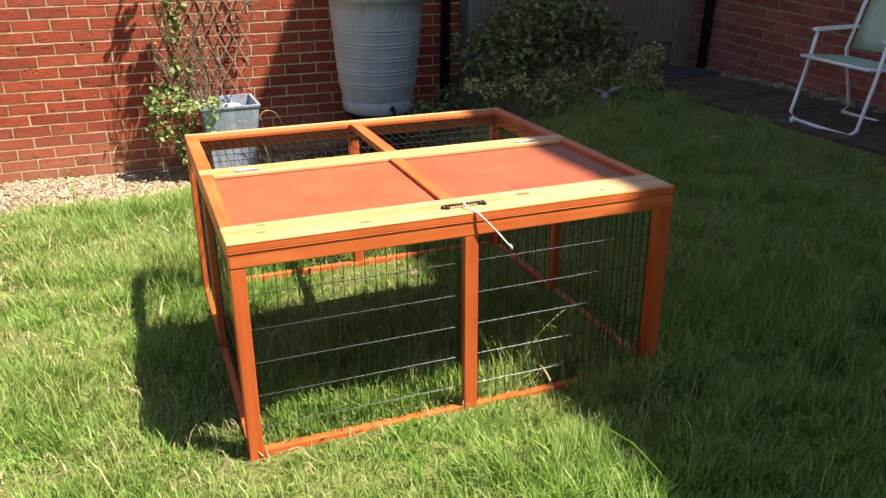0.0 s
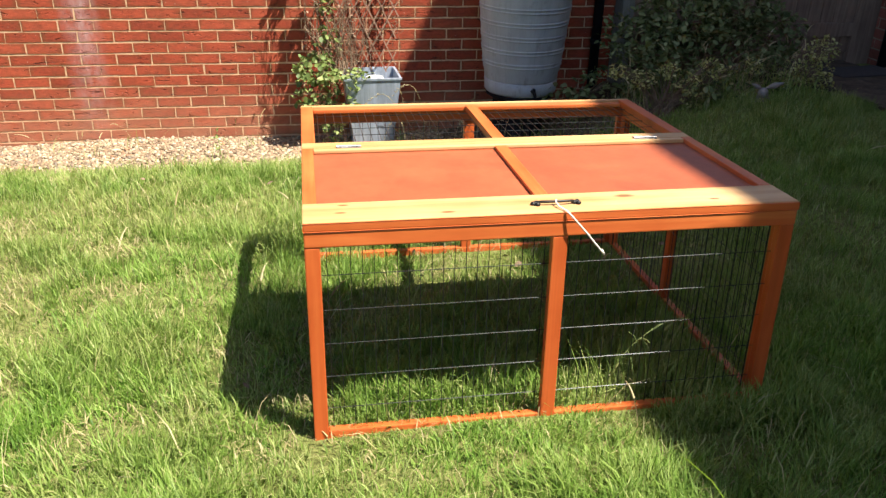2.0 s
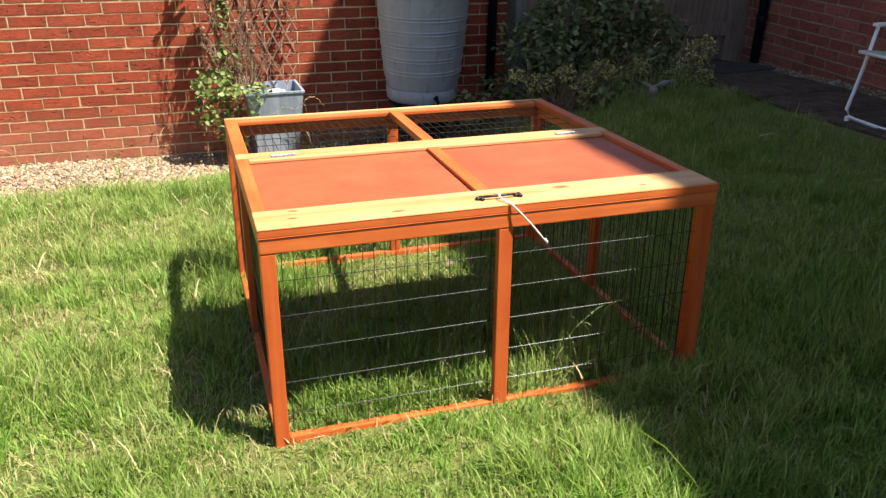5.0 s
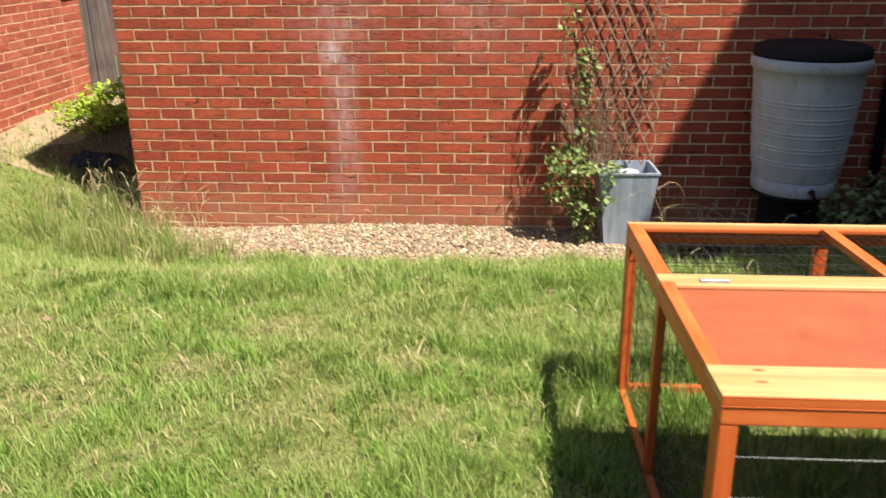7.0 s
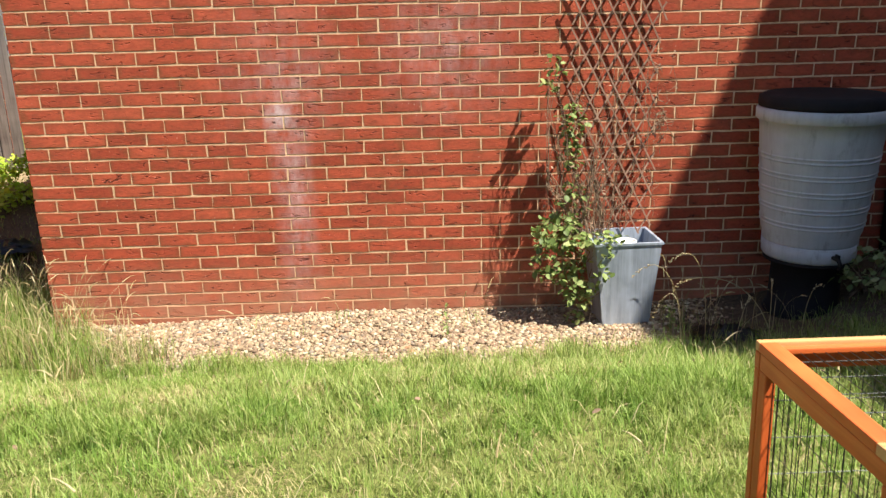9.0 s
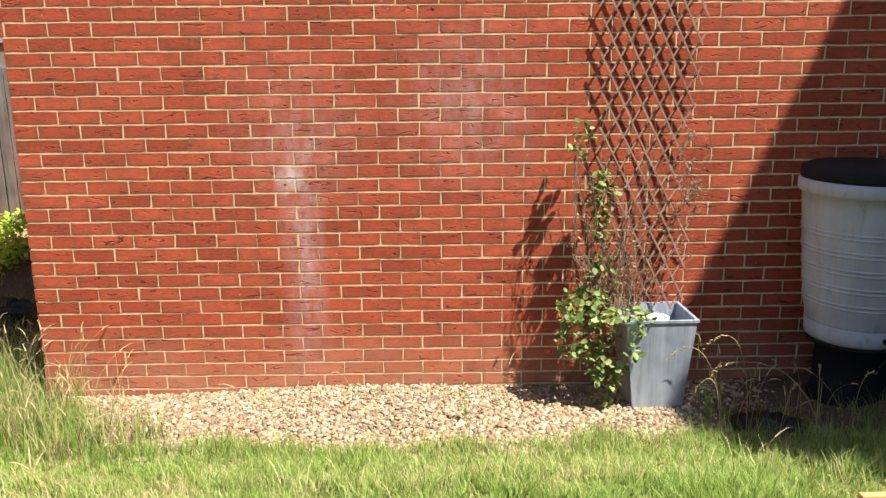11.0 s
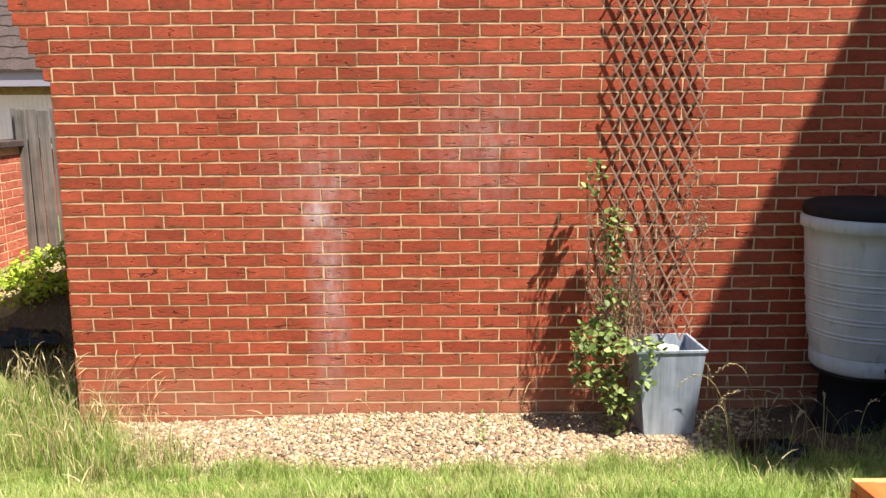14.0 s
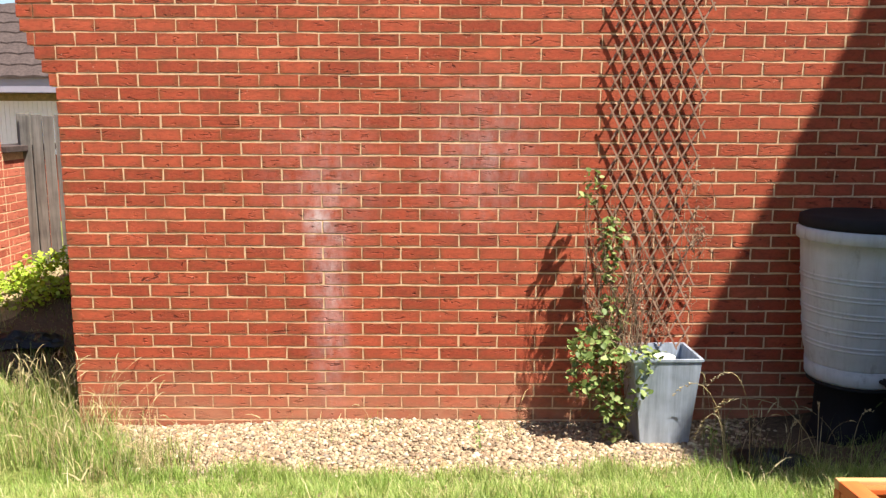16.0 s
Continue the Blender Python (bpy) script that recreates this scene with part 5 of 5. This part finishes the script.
    ob = mesh_object("soil_strip", np.stack([X, Y, Z], -1).reshape(-1, 3).tolist(), [(j * w + i, j * w + i + 1, (j + 1) * w + i + 1, (j + 1) * w + i) for j in range(len(ys) - 1) for i in range(w - 1)], LITTER_SHADE, True)
    tagged(ob, "dark litter sheet laid beside the garage wall to deepen its shadow", "soil", kind="structure")
    rp = np.random.default_rng(15)
    px, py = rp.uniform(-4.55, -3.95, 110), rp.uniform(6.8, 9.0, 110)
    pebbles("stones", 110, px, py, ground_z(px, py) + 0.006, 0.008, PEBBLE, "small stones and crumbs on the dusty earth", 16)
    px, py = rp.uniform(-4.55, -4.1, 45), rp.uniform(6.7, 8.6, 45)
    leaf_cloud("fallen_leaves", np.stack([px, py, ground_z(px, py) + 0.02], -1), 0.032, TWIG, None, 92, 0.1, 1.2, "withered brown leaves on the dusty earth")["category"] = "leaves"
    # neighbouring bungalow
    n = thing("bungalow", pose(-8.5, 13.0, 0.2), "neighbouring bungalow with pale cladding and brown tiled roof", "house")
    part("wall", box(-6, 5.9, 0.2, 3.0, -0.3, 1.93), BRICK_PALE, n)
    for k in range(82):
        part("cladding_board", box(0.55 + 0.065 * k, 0.55 + 0.065 * k + 0.061, 0.16, 0.199, 1.05, 1.78), CLAD, n)
    part("cladding_trim", box(0.53, 5.9, 0.14, 0.198, 1.781, 1.88), DUST, n)
    # plain dark brown panel over the left part of the front
    part("door", box(-5.5, 0.51, 0.15, 0.199, -0.2, 1.9), BROWN, n, "dark brown panel across the bungalow front")
    part("soffit", box(-6.2, 6.0, -0.12, 0.2, 1.881, 1.90), BROWN, n)
    part("fascia", box(-6.2, 6.0, -0.14, -0.121, 1.885, 2.08, 0.004), FASCIA, n, "pale painted fascia board")
    roof = part("roof", box(-6.2, 6.0, -0.08, 0.0, 2.06, 2.09), BROWN, n)
    # rolled tiles, course by course up the slope
    for c in range(7):
        bm = bmesh.new()
        rows = []
        for e, (yy, zz) in enumerate(((0.0, 0.0), (0.0, 0.022), (0.31, 0.19))):
            rows.append([bm.verts.new((-3.0 + 0.05 * i, -0.17 + 0.27 * c + yy, 2.075 + 0.168 * c + zz + (0.018 * abs(math.sin(math.pi * i / 6.0)) if e else 0))) for i in range(170)])
        for a, b in zip(rows, rows[1:]):
            for i in range(169):
                bm.faces.new((a[i], a[i + 1], b[i + 1], b[i]))
        part("tile_course", bm, TILE, roof)
    rng = np.random.default_rng(9)
    lime = thing("lime_plant", pose(-4.05, 8.50, gz(-4.05, 8.50) - 0.08), "bright lime green leafy plant at the garage corner", "plant")
    c = np.concatenate([cloud(rng, 520, (0.0, 0, 0.2), (0.36, 0.25, 0.22)), cloud(rng, 320, (0.25, 0.05, 0.34), (0.2, 0.2, 0.2)), cloud(rng, 420, (-0.34, -0.10, 0.14), (0.26, 0.22, 0.13)), cloud(rng, 380, (-0.12, -0.38, 0.13), (0.30, 0.22, 0.13)), cloud(rng, 400, (0.05, 0, 0.22), (0.34, 0.25, 0.22))])
    leaf_cloud("leaf", c[c[:, 2] > 0], 0.038, LEAF_LIME, lime, 51, 0.2, 1.2)
    bm = bmesh.new()
    for k in range(14):
        e = c[k * 20]
        tube([(e[0] * 0.2, e[1] * 0.2, -0.02), (e[0] * 0.6, e[1] * 0.6, e[2] * 0.6), e], 0.003, 4, bm, taper=0.001)
    part("stem", bm, TWIG, lime)
    vine = thing("wall_creeper", pose(-2.99, 7.0, gz(-3.1, 7.0)), "thin green creeper on the garage corner", "climber")
    c = np.concatenate([cloud(rng, 60, (-0.06, 0.1, 0.55), (0.06, 0.12, 0.22)), cloud(rng, 40, (-0.07, 0.05, 0.25), (0.06, 0.15, 0.2))])
    leaf_cloud("leaf", c, 0.03, LEAF, vine, 52)
    z0 = gz(-4.49, 6.72)
    tub = thing("plant_tub", pose(-4.49, 6.72, z0), "black trough with leafy shrub against the boundary wall", "planter")
    bm = box(-0.09, 0.03, -0.45, 0.20, -0.04, 0.36, 0.012)
    box(-0.105, 0.045, -0.465, 0.215, 0.3605, 0.385, 0.006, bm)
    part("pot", bm, BLACK, tub, "black rectangular trough")
    part("soil", box(-0.08, 0.02, -0.43, 0.19, 0.3855, 0.39), LITTER_SHADE, tub)
    bm = bmesh.new()
    c = np.concatenate([cloud(rng, 330, (0.05, 0.06, 0.80), (0.14, 0.36, 0.2)), cloud(rng, 90, (0.04, 0.22, 1.0), (0.1, 0.15, 0.1))])
    c[:, 0] = np.maximum(c[:, 0], -0.06)
    for k in range(16):
        e = c[k * 25]
        tube([(e[0] * 0.2, e[1] * 0.5, 0.37), (e[0] * 0.6, e[1] * 0.8, 0.55), e], 0.004, 4, bm, taper=0.001)
    part("stem", bm, TWIG, tub)
    leaf_cloud("leaf", c, 0.05, LEAF, tub, 53, 0.5, 1.7)


build_left()

# ---- tall grasses and weeds ----
r0 = random.Random(12)
spots = [(r0.uniform(-3.2, -2.5), r0.uniform(5.65, 6.3), r0.uniform(0.22, 0.44), r0.randrange(4, 8)) for _ in range(26)]
spots += [(r0.uniform(-2.6, -1.9), r0.uniform(5.6, 5.9), r0.uniform(0.14, 0.28), r0.randrange(2, 5)) for _ in range(10)]
spots += [(r0.uniform(-3.7, -3.05), r0.uniform(5.9, 6.7), r0.uniform(0.2, 0.36), r0.randrange(3, 6)) for _ in range(12)]
spots += [(r0.uniform(-2.75, -2.15), r0.uniform(5.7, 6.05), r0.uniform(0.22, 0.34), r0.randrange(3, 6)) for _ in range(7)]
spots += [(r0.uniform(-3.7, -3.03), r0.uniform(6.45, 7.0), r0.uniform(0.24, 0.4), r0.randrange(4, 7)) for _ in range(16)]
tall_grass(spots, 2, "tall seeding grass by the garage corner", 0.6, 0.25)
tall_grass([(r0.uniform(-3.55, -3.03), r0.uniform(6.35, 6.95), r0.uniform(0.3, 0.46), r0.randrange(2, 4)) for _ in range(16)], 19, "rank green grass in the shade of the garage corner", 1.0, 0.5, 20)
tall_grass([(-4.08, 7.35, 0.24, 3), (-4.18, 7.6, 0.2, 3), (-3.98, 7.2, 0.2, 3), (-4.3, 7.3, 0.12, 3)], 11, "withered brown weeds on the dusty earth", 0.0, 0.0, 8)
tall_grass([(-3.08, 6.25, 0.55, 3), (-3.2, 6.4, 0.5, 2), (-2.8, 6.3, 0.55, 3), (-2.65, 6.25, 0.5, 3), (-2.9, 6.1, 0.5, 3), (-2.75, 6.0, 0.45, 3), (-2.5, 6.2, 0.42, 2), (-3.0, 5.9, 0.45, 3)], 9, "tall thin dry grass stalks at the garage corner", 0.0, 1.0, 3)
tall_grass([(r0.uniform(-2.4, -0.2), r0.uniform(5.95, 6.35), r0.uniform(0.16, 0.3), 1) for _ in range(7)], 3, "lone dry grass stalk in the gravel", 0.5)
tall_grass([(0.60, 5.85, 0.38, 3), (0.68, 5.80, 0.36, 2), (0.80, 5.75, 0.34, 3), (0.62, 6.05, 0.40, 2), (0.85, 5.95, 0.34, 2), (1.05, 5.9, 0.36, 3), (1.2, 5.85, 0.4, 2), (0.95, 5.8, 0.22, 2)], 4, "dry seeding grass beside the planter", 0.0, 1.0, 3)
tall_grass([(0.72, 2.42, 0.27, 5), (0.82, 2.38, 0.24, 5), (0.66, 2.55, 0.18, 3), (0.42, 2.5, 0.15, 2)], 5, "long weedy grass growing inside the run", 1.0, 0.3, 18, LEAF)
tall_grass([(r0.uniform(-3.5, 3.0), r0.uniform(2.0, 5.4), r0.uniform(0.08, 0.14), 1) for _ in range(30)], 6, "single long grass stalk in the lawn", 0.9)

tall_grass([(r0.uniform(1.9, 3.1), r0.uniform(5.35, 5.75), r0.uniform(0.2, 0.42), r0.randrange(2, 5)) for _ in range(26)], 7, "long grass among the shrubs by the gate", 0.55, 0.6)
for wx, wy in ((-0.62, 5.98), (0.56, 5.80)):
    wz = gz(wx, wy)
    weed = thing("weed", pose(wx, wy, wz), "small upright green weed in the gravel", "weed", "weeds in the gravel")
    rw = np.random.default_rng(int(100 * wy) + int(50 * wx + 99))
    hh = 0.16 + 0.08 * rw.random()
    part("stem", tube([(0, 0, 0), (0.006, 0.004, hh * 0.5), (0.0, 0.008, hh)], 0.0022, 5, taper=0.001), LEAF, weed)
    pts = np.stack([rw.normal(0, 0.014, 34), rw.normal(0, 0.014, 34), hh * (0.12 + 0.9 * rw.random(34))], -1)
    leaf_cloud("leaf", pts, 0.014, LEAF, weed, int(10 * hh * 100), -0.4, 1.8)
rk = random.Random(17)
for pts in (((0.60, 0.05), (0.57, 0.36), (0.50, 0.54), (0.40, 0.50)), ((0.58, 0.05), (0.57, 0.26), (0.56, 0.42), (0.49, 0.32)), ((1.06, 0.05), (0.98, 0.38), (0.80, 0.46), (0.61, 0.42)), ((0.70, 0.06), (0.71, 0.40), (0.66, 0.60), (0.57, 0.555)), ((1.03, 0.06), (1.04, 0.18), (1.045, 0.30), (1.05, 0.38)), ((1.20, 0.06), (1.21, 0.20), (1.23, 0.32), (1.28, 0.36)), ((0.86, 0.06), (0.87, 0.14), (0.90, 0.24), (0.93, 0.29))):
    bx, by = pts[0][0], 5.65
    z0 = gz(bx, by)
    th = thing("grass_stalk", pose(bx, by, z0), "arching dry grass stalk with a drooping seed head", "grass", "arching stalks by the planter")
    way = [Vector((px - bx, 0.02 * k, max(pz - z0, -0.01))) for k, (px, pz) in enumerate(pts)]
    curve = []
    for k in range(9):
        u = k / 8
        a = [w.copy() for w in way]
        while len(a) > 1:
            a = [p.lerp(q, u) for p, q in zip(a, a[1:])]
        curve.append(a[0])
    part("stalk", tube(curve, 0.0023, 4, taper=0.0012), STRAW, th)
    d = (curve[-1] - curve[-2]).normalized()
    bm = bmesh.new()
    for k in range(16):
        c = curve[-1] + d * (0.006 * k - 0.02) + Vector((rk.gauss(0, 0.003), rk.gauss(0, 0.003), -0.00025 * k * k + rk.gauss(0, 0.003)))
        e = (d + Vector((rk.gauss(0, 0.4), rk.gauss(0, 0.4), rk.gauss(-0.2, 0.4)))).normalized() * 0.011
        tube([c, c + e * 0.5, c + e], 0.0030, 4, bm, taper=0.0008)
    part("seed_head", bm, STRAW, th, "pale dry seed head")
fz = gz(0.775, 1.81)
fallen = thing("long_grass_blade", pose(0.775, 1.81, fz), "single long pale green grass blade arching in the lawn", "grass")
part("blade", tube([(0, 0, -0.01), (-0.012, 0.015, 0.69 - fz), (-0.02, 0.035, 0.705 - fz), (-0.036, 0.114, 0.725 - fz), (-0.051, 0.192, 0.715 - fz), (-0.056, 0.215, 0.706 - fz)], 0.0026, 4, taper=0.0008), LEAF_LIME, fallen)
rl = np.random.default_rng(5)
lx, ly = rl.uniform(-3.2, 1.2, 45), rl.uniform(1.8, 5.4, 45)
leaf_cloud("fallen_leaves", np.stack([lx, ly, ground_z(lx, ly) + 0.03], -1), 0.022, TWIG, None, 91, 0.1, 1.2, "small withered leaves scattered on the lawn")["category"] = "leaves"

# ---- black plastic, air brick and mat ----
GLOSS_BLACK = plain_material("black_sheet_plastic", (0.012, 0.013, 0.018), 0.3, vary=0.3, scale=20, bump=0.2)
TERRACOTTA = plain_material("terracotta", (0.30, 0.13, 0.08), 0.85, vary=0.25, scale=20, bump=0.3)
MAT_FIBRE = plain_material("dark_mat_fibre", (0.06, 0.052, 0.05), 0.95, vary=0.4, scale=60, bump=0.8)


def plastic_sheet(x, y, wide, deep, high, turn, seed, label):
    """A crumpled piece of sheet plastic lying on the ground."""
    r = np.random.default_rng(seed)
    n, m = 18, 12
    U, V = np.meshgrid(np.linspace(-1, 1, n), np.linspace(-1, 1, m))
    X = U * wide / 2 * (0.85 + 0.2 * field(V * 2, U, seed)) + r.normal(0, 0.006, U.shape)
    Y = V * deep / 2 * (0.8 + 0.3 * field(U * 2, V, seed + 1)) + r.normal(0, 0.006, U.shape)
    Z = high * field(U * 1.6, V * 1.4, seed + 2) * (1 - 0.8 * np.maximum(np.abs(U), np.abs(V)) ** 3) + 0.010
    bm = bmesh.new()
    vs = [[bm.verts.new((X[j, i], Y[j, i], Z[j, i])) for i in range(n)] for j in range(m)]
    for j in range(m - 1):
        for i in range(n - 1):
            bm.faces.new((vs[j][i], vs[j][i + 1], vs[j + 1][i + 1], vs[j + 1][i]))
    bmesh.ops.solidify(bm, geom=bm.faces[:], thickness=0.003)
    ob = part("plastic_sheet", bm, GLOSS_BLACK, None, smooth=True)
    ob.matrix_world = pose(x, y, gz(x, y), 0, 0, turn)
    tagged(ob, label, "plastic sheet")


plastic_sheet(0.87, 5.80, 0.36, 0.22, 0.10, -14, 5, "crumpled black plastic sheet half hidden in grass")
plastic_sheet(-3.80, 7.50, 0.50, 0.34, 0.12, 20, 9, "crumpled black plastic sheet on shaded soil")


def build_air_brick():
    th = thing("air_brick", pose(4.222, 4.884, 0.77, 0, 0, -90), "terracotta air brick in the shaded house wall", "air brick")
    part("plate", box(-0.107, 0.107, -0.004, 0.02, -0.032, 0.032, 0.003), TERRACOTTA, th)
    # no holes: dark blocks on the plate stand for the slots' inner shade
    for k in range(7):
        for z in (-0.013, 0.013):
            part("slot", box(-0.092 + 0.028 * k, -0.076 + 0.028 * k, -0.0055, 0.01, z - 0.008, z + 0.008), BROWN, th, "dark raised block for the shade in a ventilation slot")


build_air_brick()


def build_mat():
    z = gz(3.88, 5.95) + 0.026
    th = thing("door_mat", pose(3.86, 5.93, z, -2.9, -1.1, 4), "dark worn rubber mat on the paving by the gate", "mat")
    part("body", box(-0.25, 0.25, -0.16, 0.16, 0.0, 0.014, 0.005), MAT_FIBRE, th)


build_mat()

# ---- lawn ----
lawn(430000, -3.4, 2.8, 1.3, 4.6, 1)
lawn(270000, -2.2, 2.4, 1.2, 2.9, 7)
lawn(260000, -4.8, 3.6, 4.0, 6.7, 2, 1.1)
lawn(80000, 2.2, 3.6, 0.6, 5.8, 3)
lawn(110000, -4.9, -2.9, 1.4, 9.4, 4, 1.2)
lawn(150000, -6.0, 4.2, -3.0, 1.8, 6, 1.3)

rt = np.random.default_rng(71)
tx, ty = rt.uniform(-4.4, 2.2, 150000), rt.uniform(1.3, 5.6, 150000)
ok = (rt.random(150000) < 0.95 * thin_spots(tx, ty) + 0.08) & (ty < gravel_edge(tx))
tx, ty = tx[ok], ty[ok]
tagged(blades("thatch", tx, ty, ground_z(tx, ty) + 0.008 + 0.008 * rt.random(len(tx)), 0.02 + 0.035 * rt.random(len(tx)), 0.0014 + 0.002 * rt.random(len(tx)), 0.93 + 0.1 * rt.random(len(tx)), THATCH, 72), "matted dry thatch in the thin spots of the lawn", "grass", kind="stuff")
# longer tufts along the gravel
ru = np.random.default_rng(81)
ux = ru.uniform(-2.9, 0.6, 15000)
uy = gravel_edge(ux) + ru.normal(-0.08, 0.08, 15000)
ok = ru.random(15000) < 0.1 + 0.9 * smoothstep(0.35, 0.8, field(ux * 4, uy * 2, 83))
ux, uy = ux[ok], uy[ok]
tagged(blades("edge_grass", ux, uy, ground_z(ux, uy), 0.035 + 0.085 * ru.random(len(ux)) ** 1.7, 0.002 + 0.002 * ru.random(len(ux)), np.clip(ru.beta(2, 2.4, len(ux)), 0, 1), GRASS, 84), "longer grass tufts fringing the gravel", "grass", kind="stuff")

rs = np.random.default_rng(61)
sx, sy = rs.uniform(-4.4, 1.6, 2000), rs.uniform(1.5, 5.7, 2000)
ok = (rs.random(2000) < 0.25 + 0.75 * field(sx * 1.3, sy * 1.3, 8)) & (sy < gravel_edge(sx))
sx, sy = sx[ok], sy[ok]
tagged(blades("dry_grass", sx, sy, ground_z(sx, sy) + 0.02, 0.05 + 0.10 * rs.random(len(sx)), 0.0012 + 0.0014 * rs.random(len(sx)), 0.85 + 0.2 * rs.random(len(sx)), STRAW, 62), "pale dry grass stalks lying in the lawn", "grass", kind="stuff")

# tufts: many long blades from one root
rq = np.random.default_rng(131)
qx, qy = rq.uniform(-3.6, 2.4, 1500), rq.uniform(1.4, 5.5, 1500)
ok = (rq.random(1500) < 0.25 + 0.75 * smoothstep(0.4, 0.75, field(qx * 2.2, qy * 2.2, 11))) & (rq.random(1500) > thin_spots(qx, qy)) & (qy < gravel_edge(qx) - 0.1)
ok &= ~((np.abs(qx - 0.5) < 0.62) & (np.abs(qy - 2.83) < 0.60))
qx, qy = np.repeat(qx[ok], 34), np.repeat(qy[ok], 34)
qx, qy = qx + rq.normal(0, 0.016, len(qx)), qy + rq.normal(0, 0.016, len(qy))
tagged(blades("grass_tuft", qx, qy, ground_z(qx, qy), 0.045 + 0.055 * rq.random(len(qx)), 0.0022 + 0.0022 * rq.random(len(qx)), np.clip(0.15 + rq.beta(2, 1.6, len(qx)), 0, 1.05), GRASS, 132), "long green tufts standing out of the lawn", "grass", kind="stuff")
# grass that grows over the front rail of the run, longest at its shaded end
fx = np.r_[rq.uniform(-0.04, 1.25, 3200), rq.uniform(0.78, 1.2, 2000)]
fy = 2.268 - 0.09 * rq.random(5200) ** 1.5
shade = smoothstep(0.72, 0.86, fx)
ok = rq.random(5200) < 0.10 + 0.35 * smoothstep(0.45, 0.75, field(fx * 7, fy * 3, 134)) + 0.6 * shade
fx, fy, shade = fx[ok], fy[ok], shade[ok]
tagged(blades("rail_grass", fx, fy, ground_z(fx, fy), 0.018 + 0.024 * rq.random(len(fx)) + 0.07 * shade * rq.random(len(fx)), 0.002 + 0.002 * rq.random(len(fx)), np.clip(0.1 + rq.beta(2, 2, len(fx)), 0, 1.0), GRASS, 135), "uncut grass growing against the rail of the run", "grass", kind="stuff")
# grass inside the run, seen through the wire
gx, gy = rq.uniform(0.03, 1.05, 3600), 2.33 + 0.35 * rq.random(3600) ** 1.6
ok = rq.random(3600) < 0.35 + 0.65 * smoothstep(0.4, 0.7, field(gx * 6, gy * 6, 136))
gx, gy = gx[ok], gy[ok]
tagged(blades("run_grass", gx, gy, ground_z(gx, gy), 0.04 + 0.07 * rq.random(len(gx)), 0.002 + 0.002 * rq.random(len(gx)), np.clip(0.05 + rq.beta(2, 2.2, len(gx)), 0, 1.0), GRASS, 137), "uncut grass inside the wire run", "grass", kind="stuff")

# ---- bricks ----
brick_wall(GARAGE, pose(0, 6.498, 0), -2.985, 2.2, 35, -1.62, BRICK, lambda u, w: -2.7 < u < -0.1 and 0.4 < w < 2.1, 0, wall_left_edge)
brick_wall(HOUSE, pose(4.226, 0, 0.31, 0, 0, -90), -6.44, 0.0, 40, -6.1, BRICK_HOUSE, lambda u, w: u < -4.2 and 0.2 < w < 1.5)
for o in list(bpy.data.objects):
    if o.name == "wall_boundary":
        brick_wall(o, pose(-4.602, 0, 0.28, 0, 0, 90), 3.0, 8.86, 18, 0.04, BRICK_PALE, lambda u, w: 6.8 < u < 9.0 and w > 0.1)
    if o.name == "wall_pier":
        brick_wall(o, pose(-4.602, 0, 0.28, 0, 0, 90), 8.87, 9.70, 15, 0.04, BRICK_PALE, lambda u, w: 8.8 < u < 9.3 and w > 0.4)
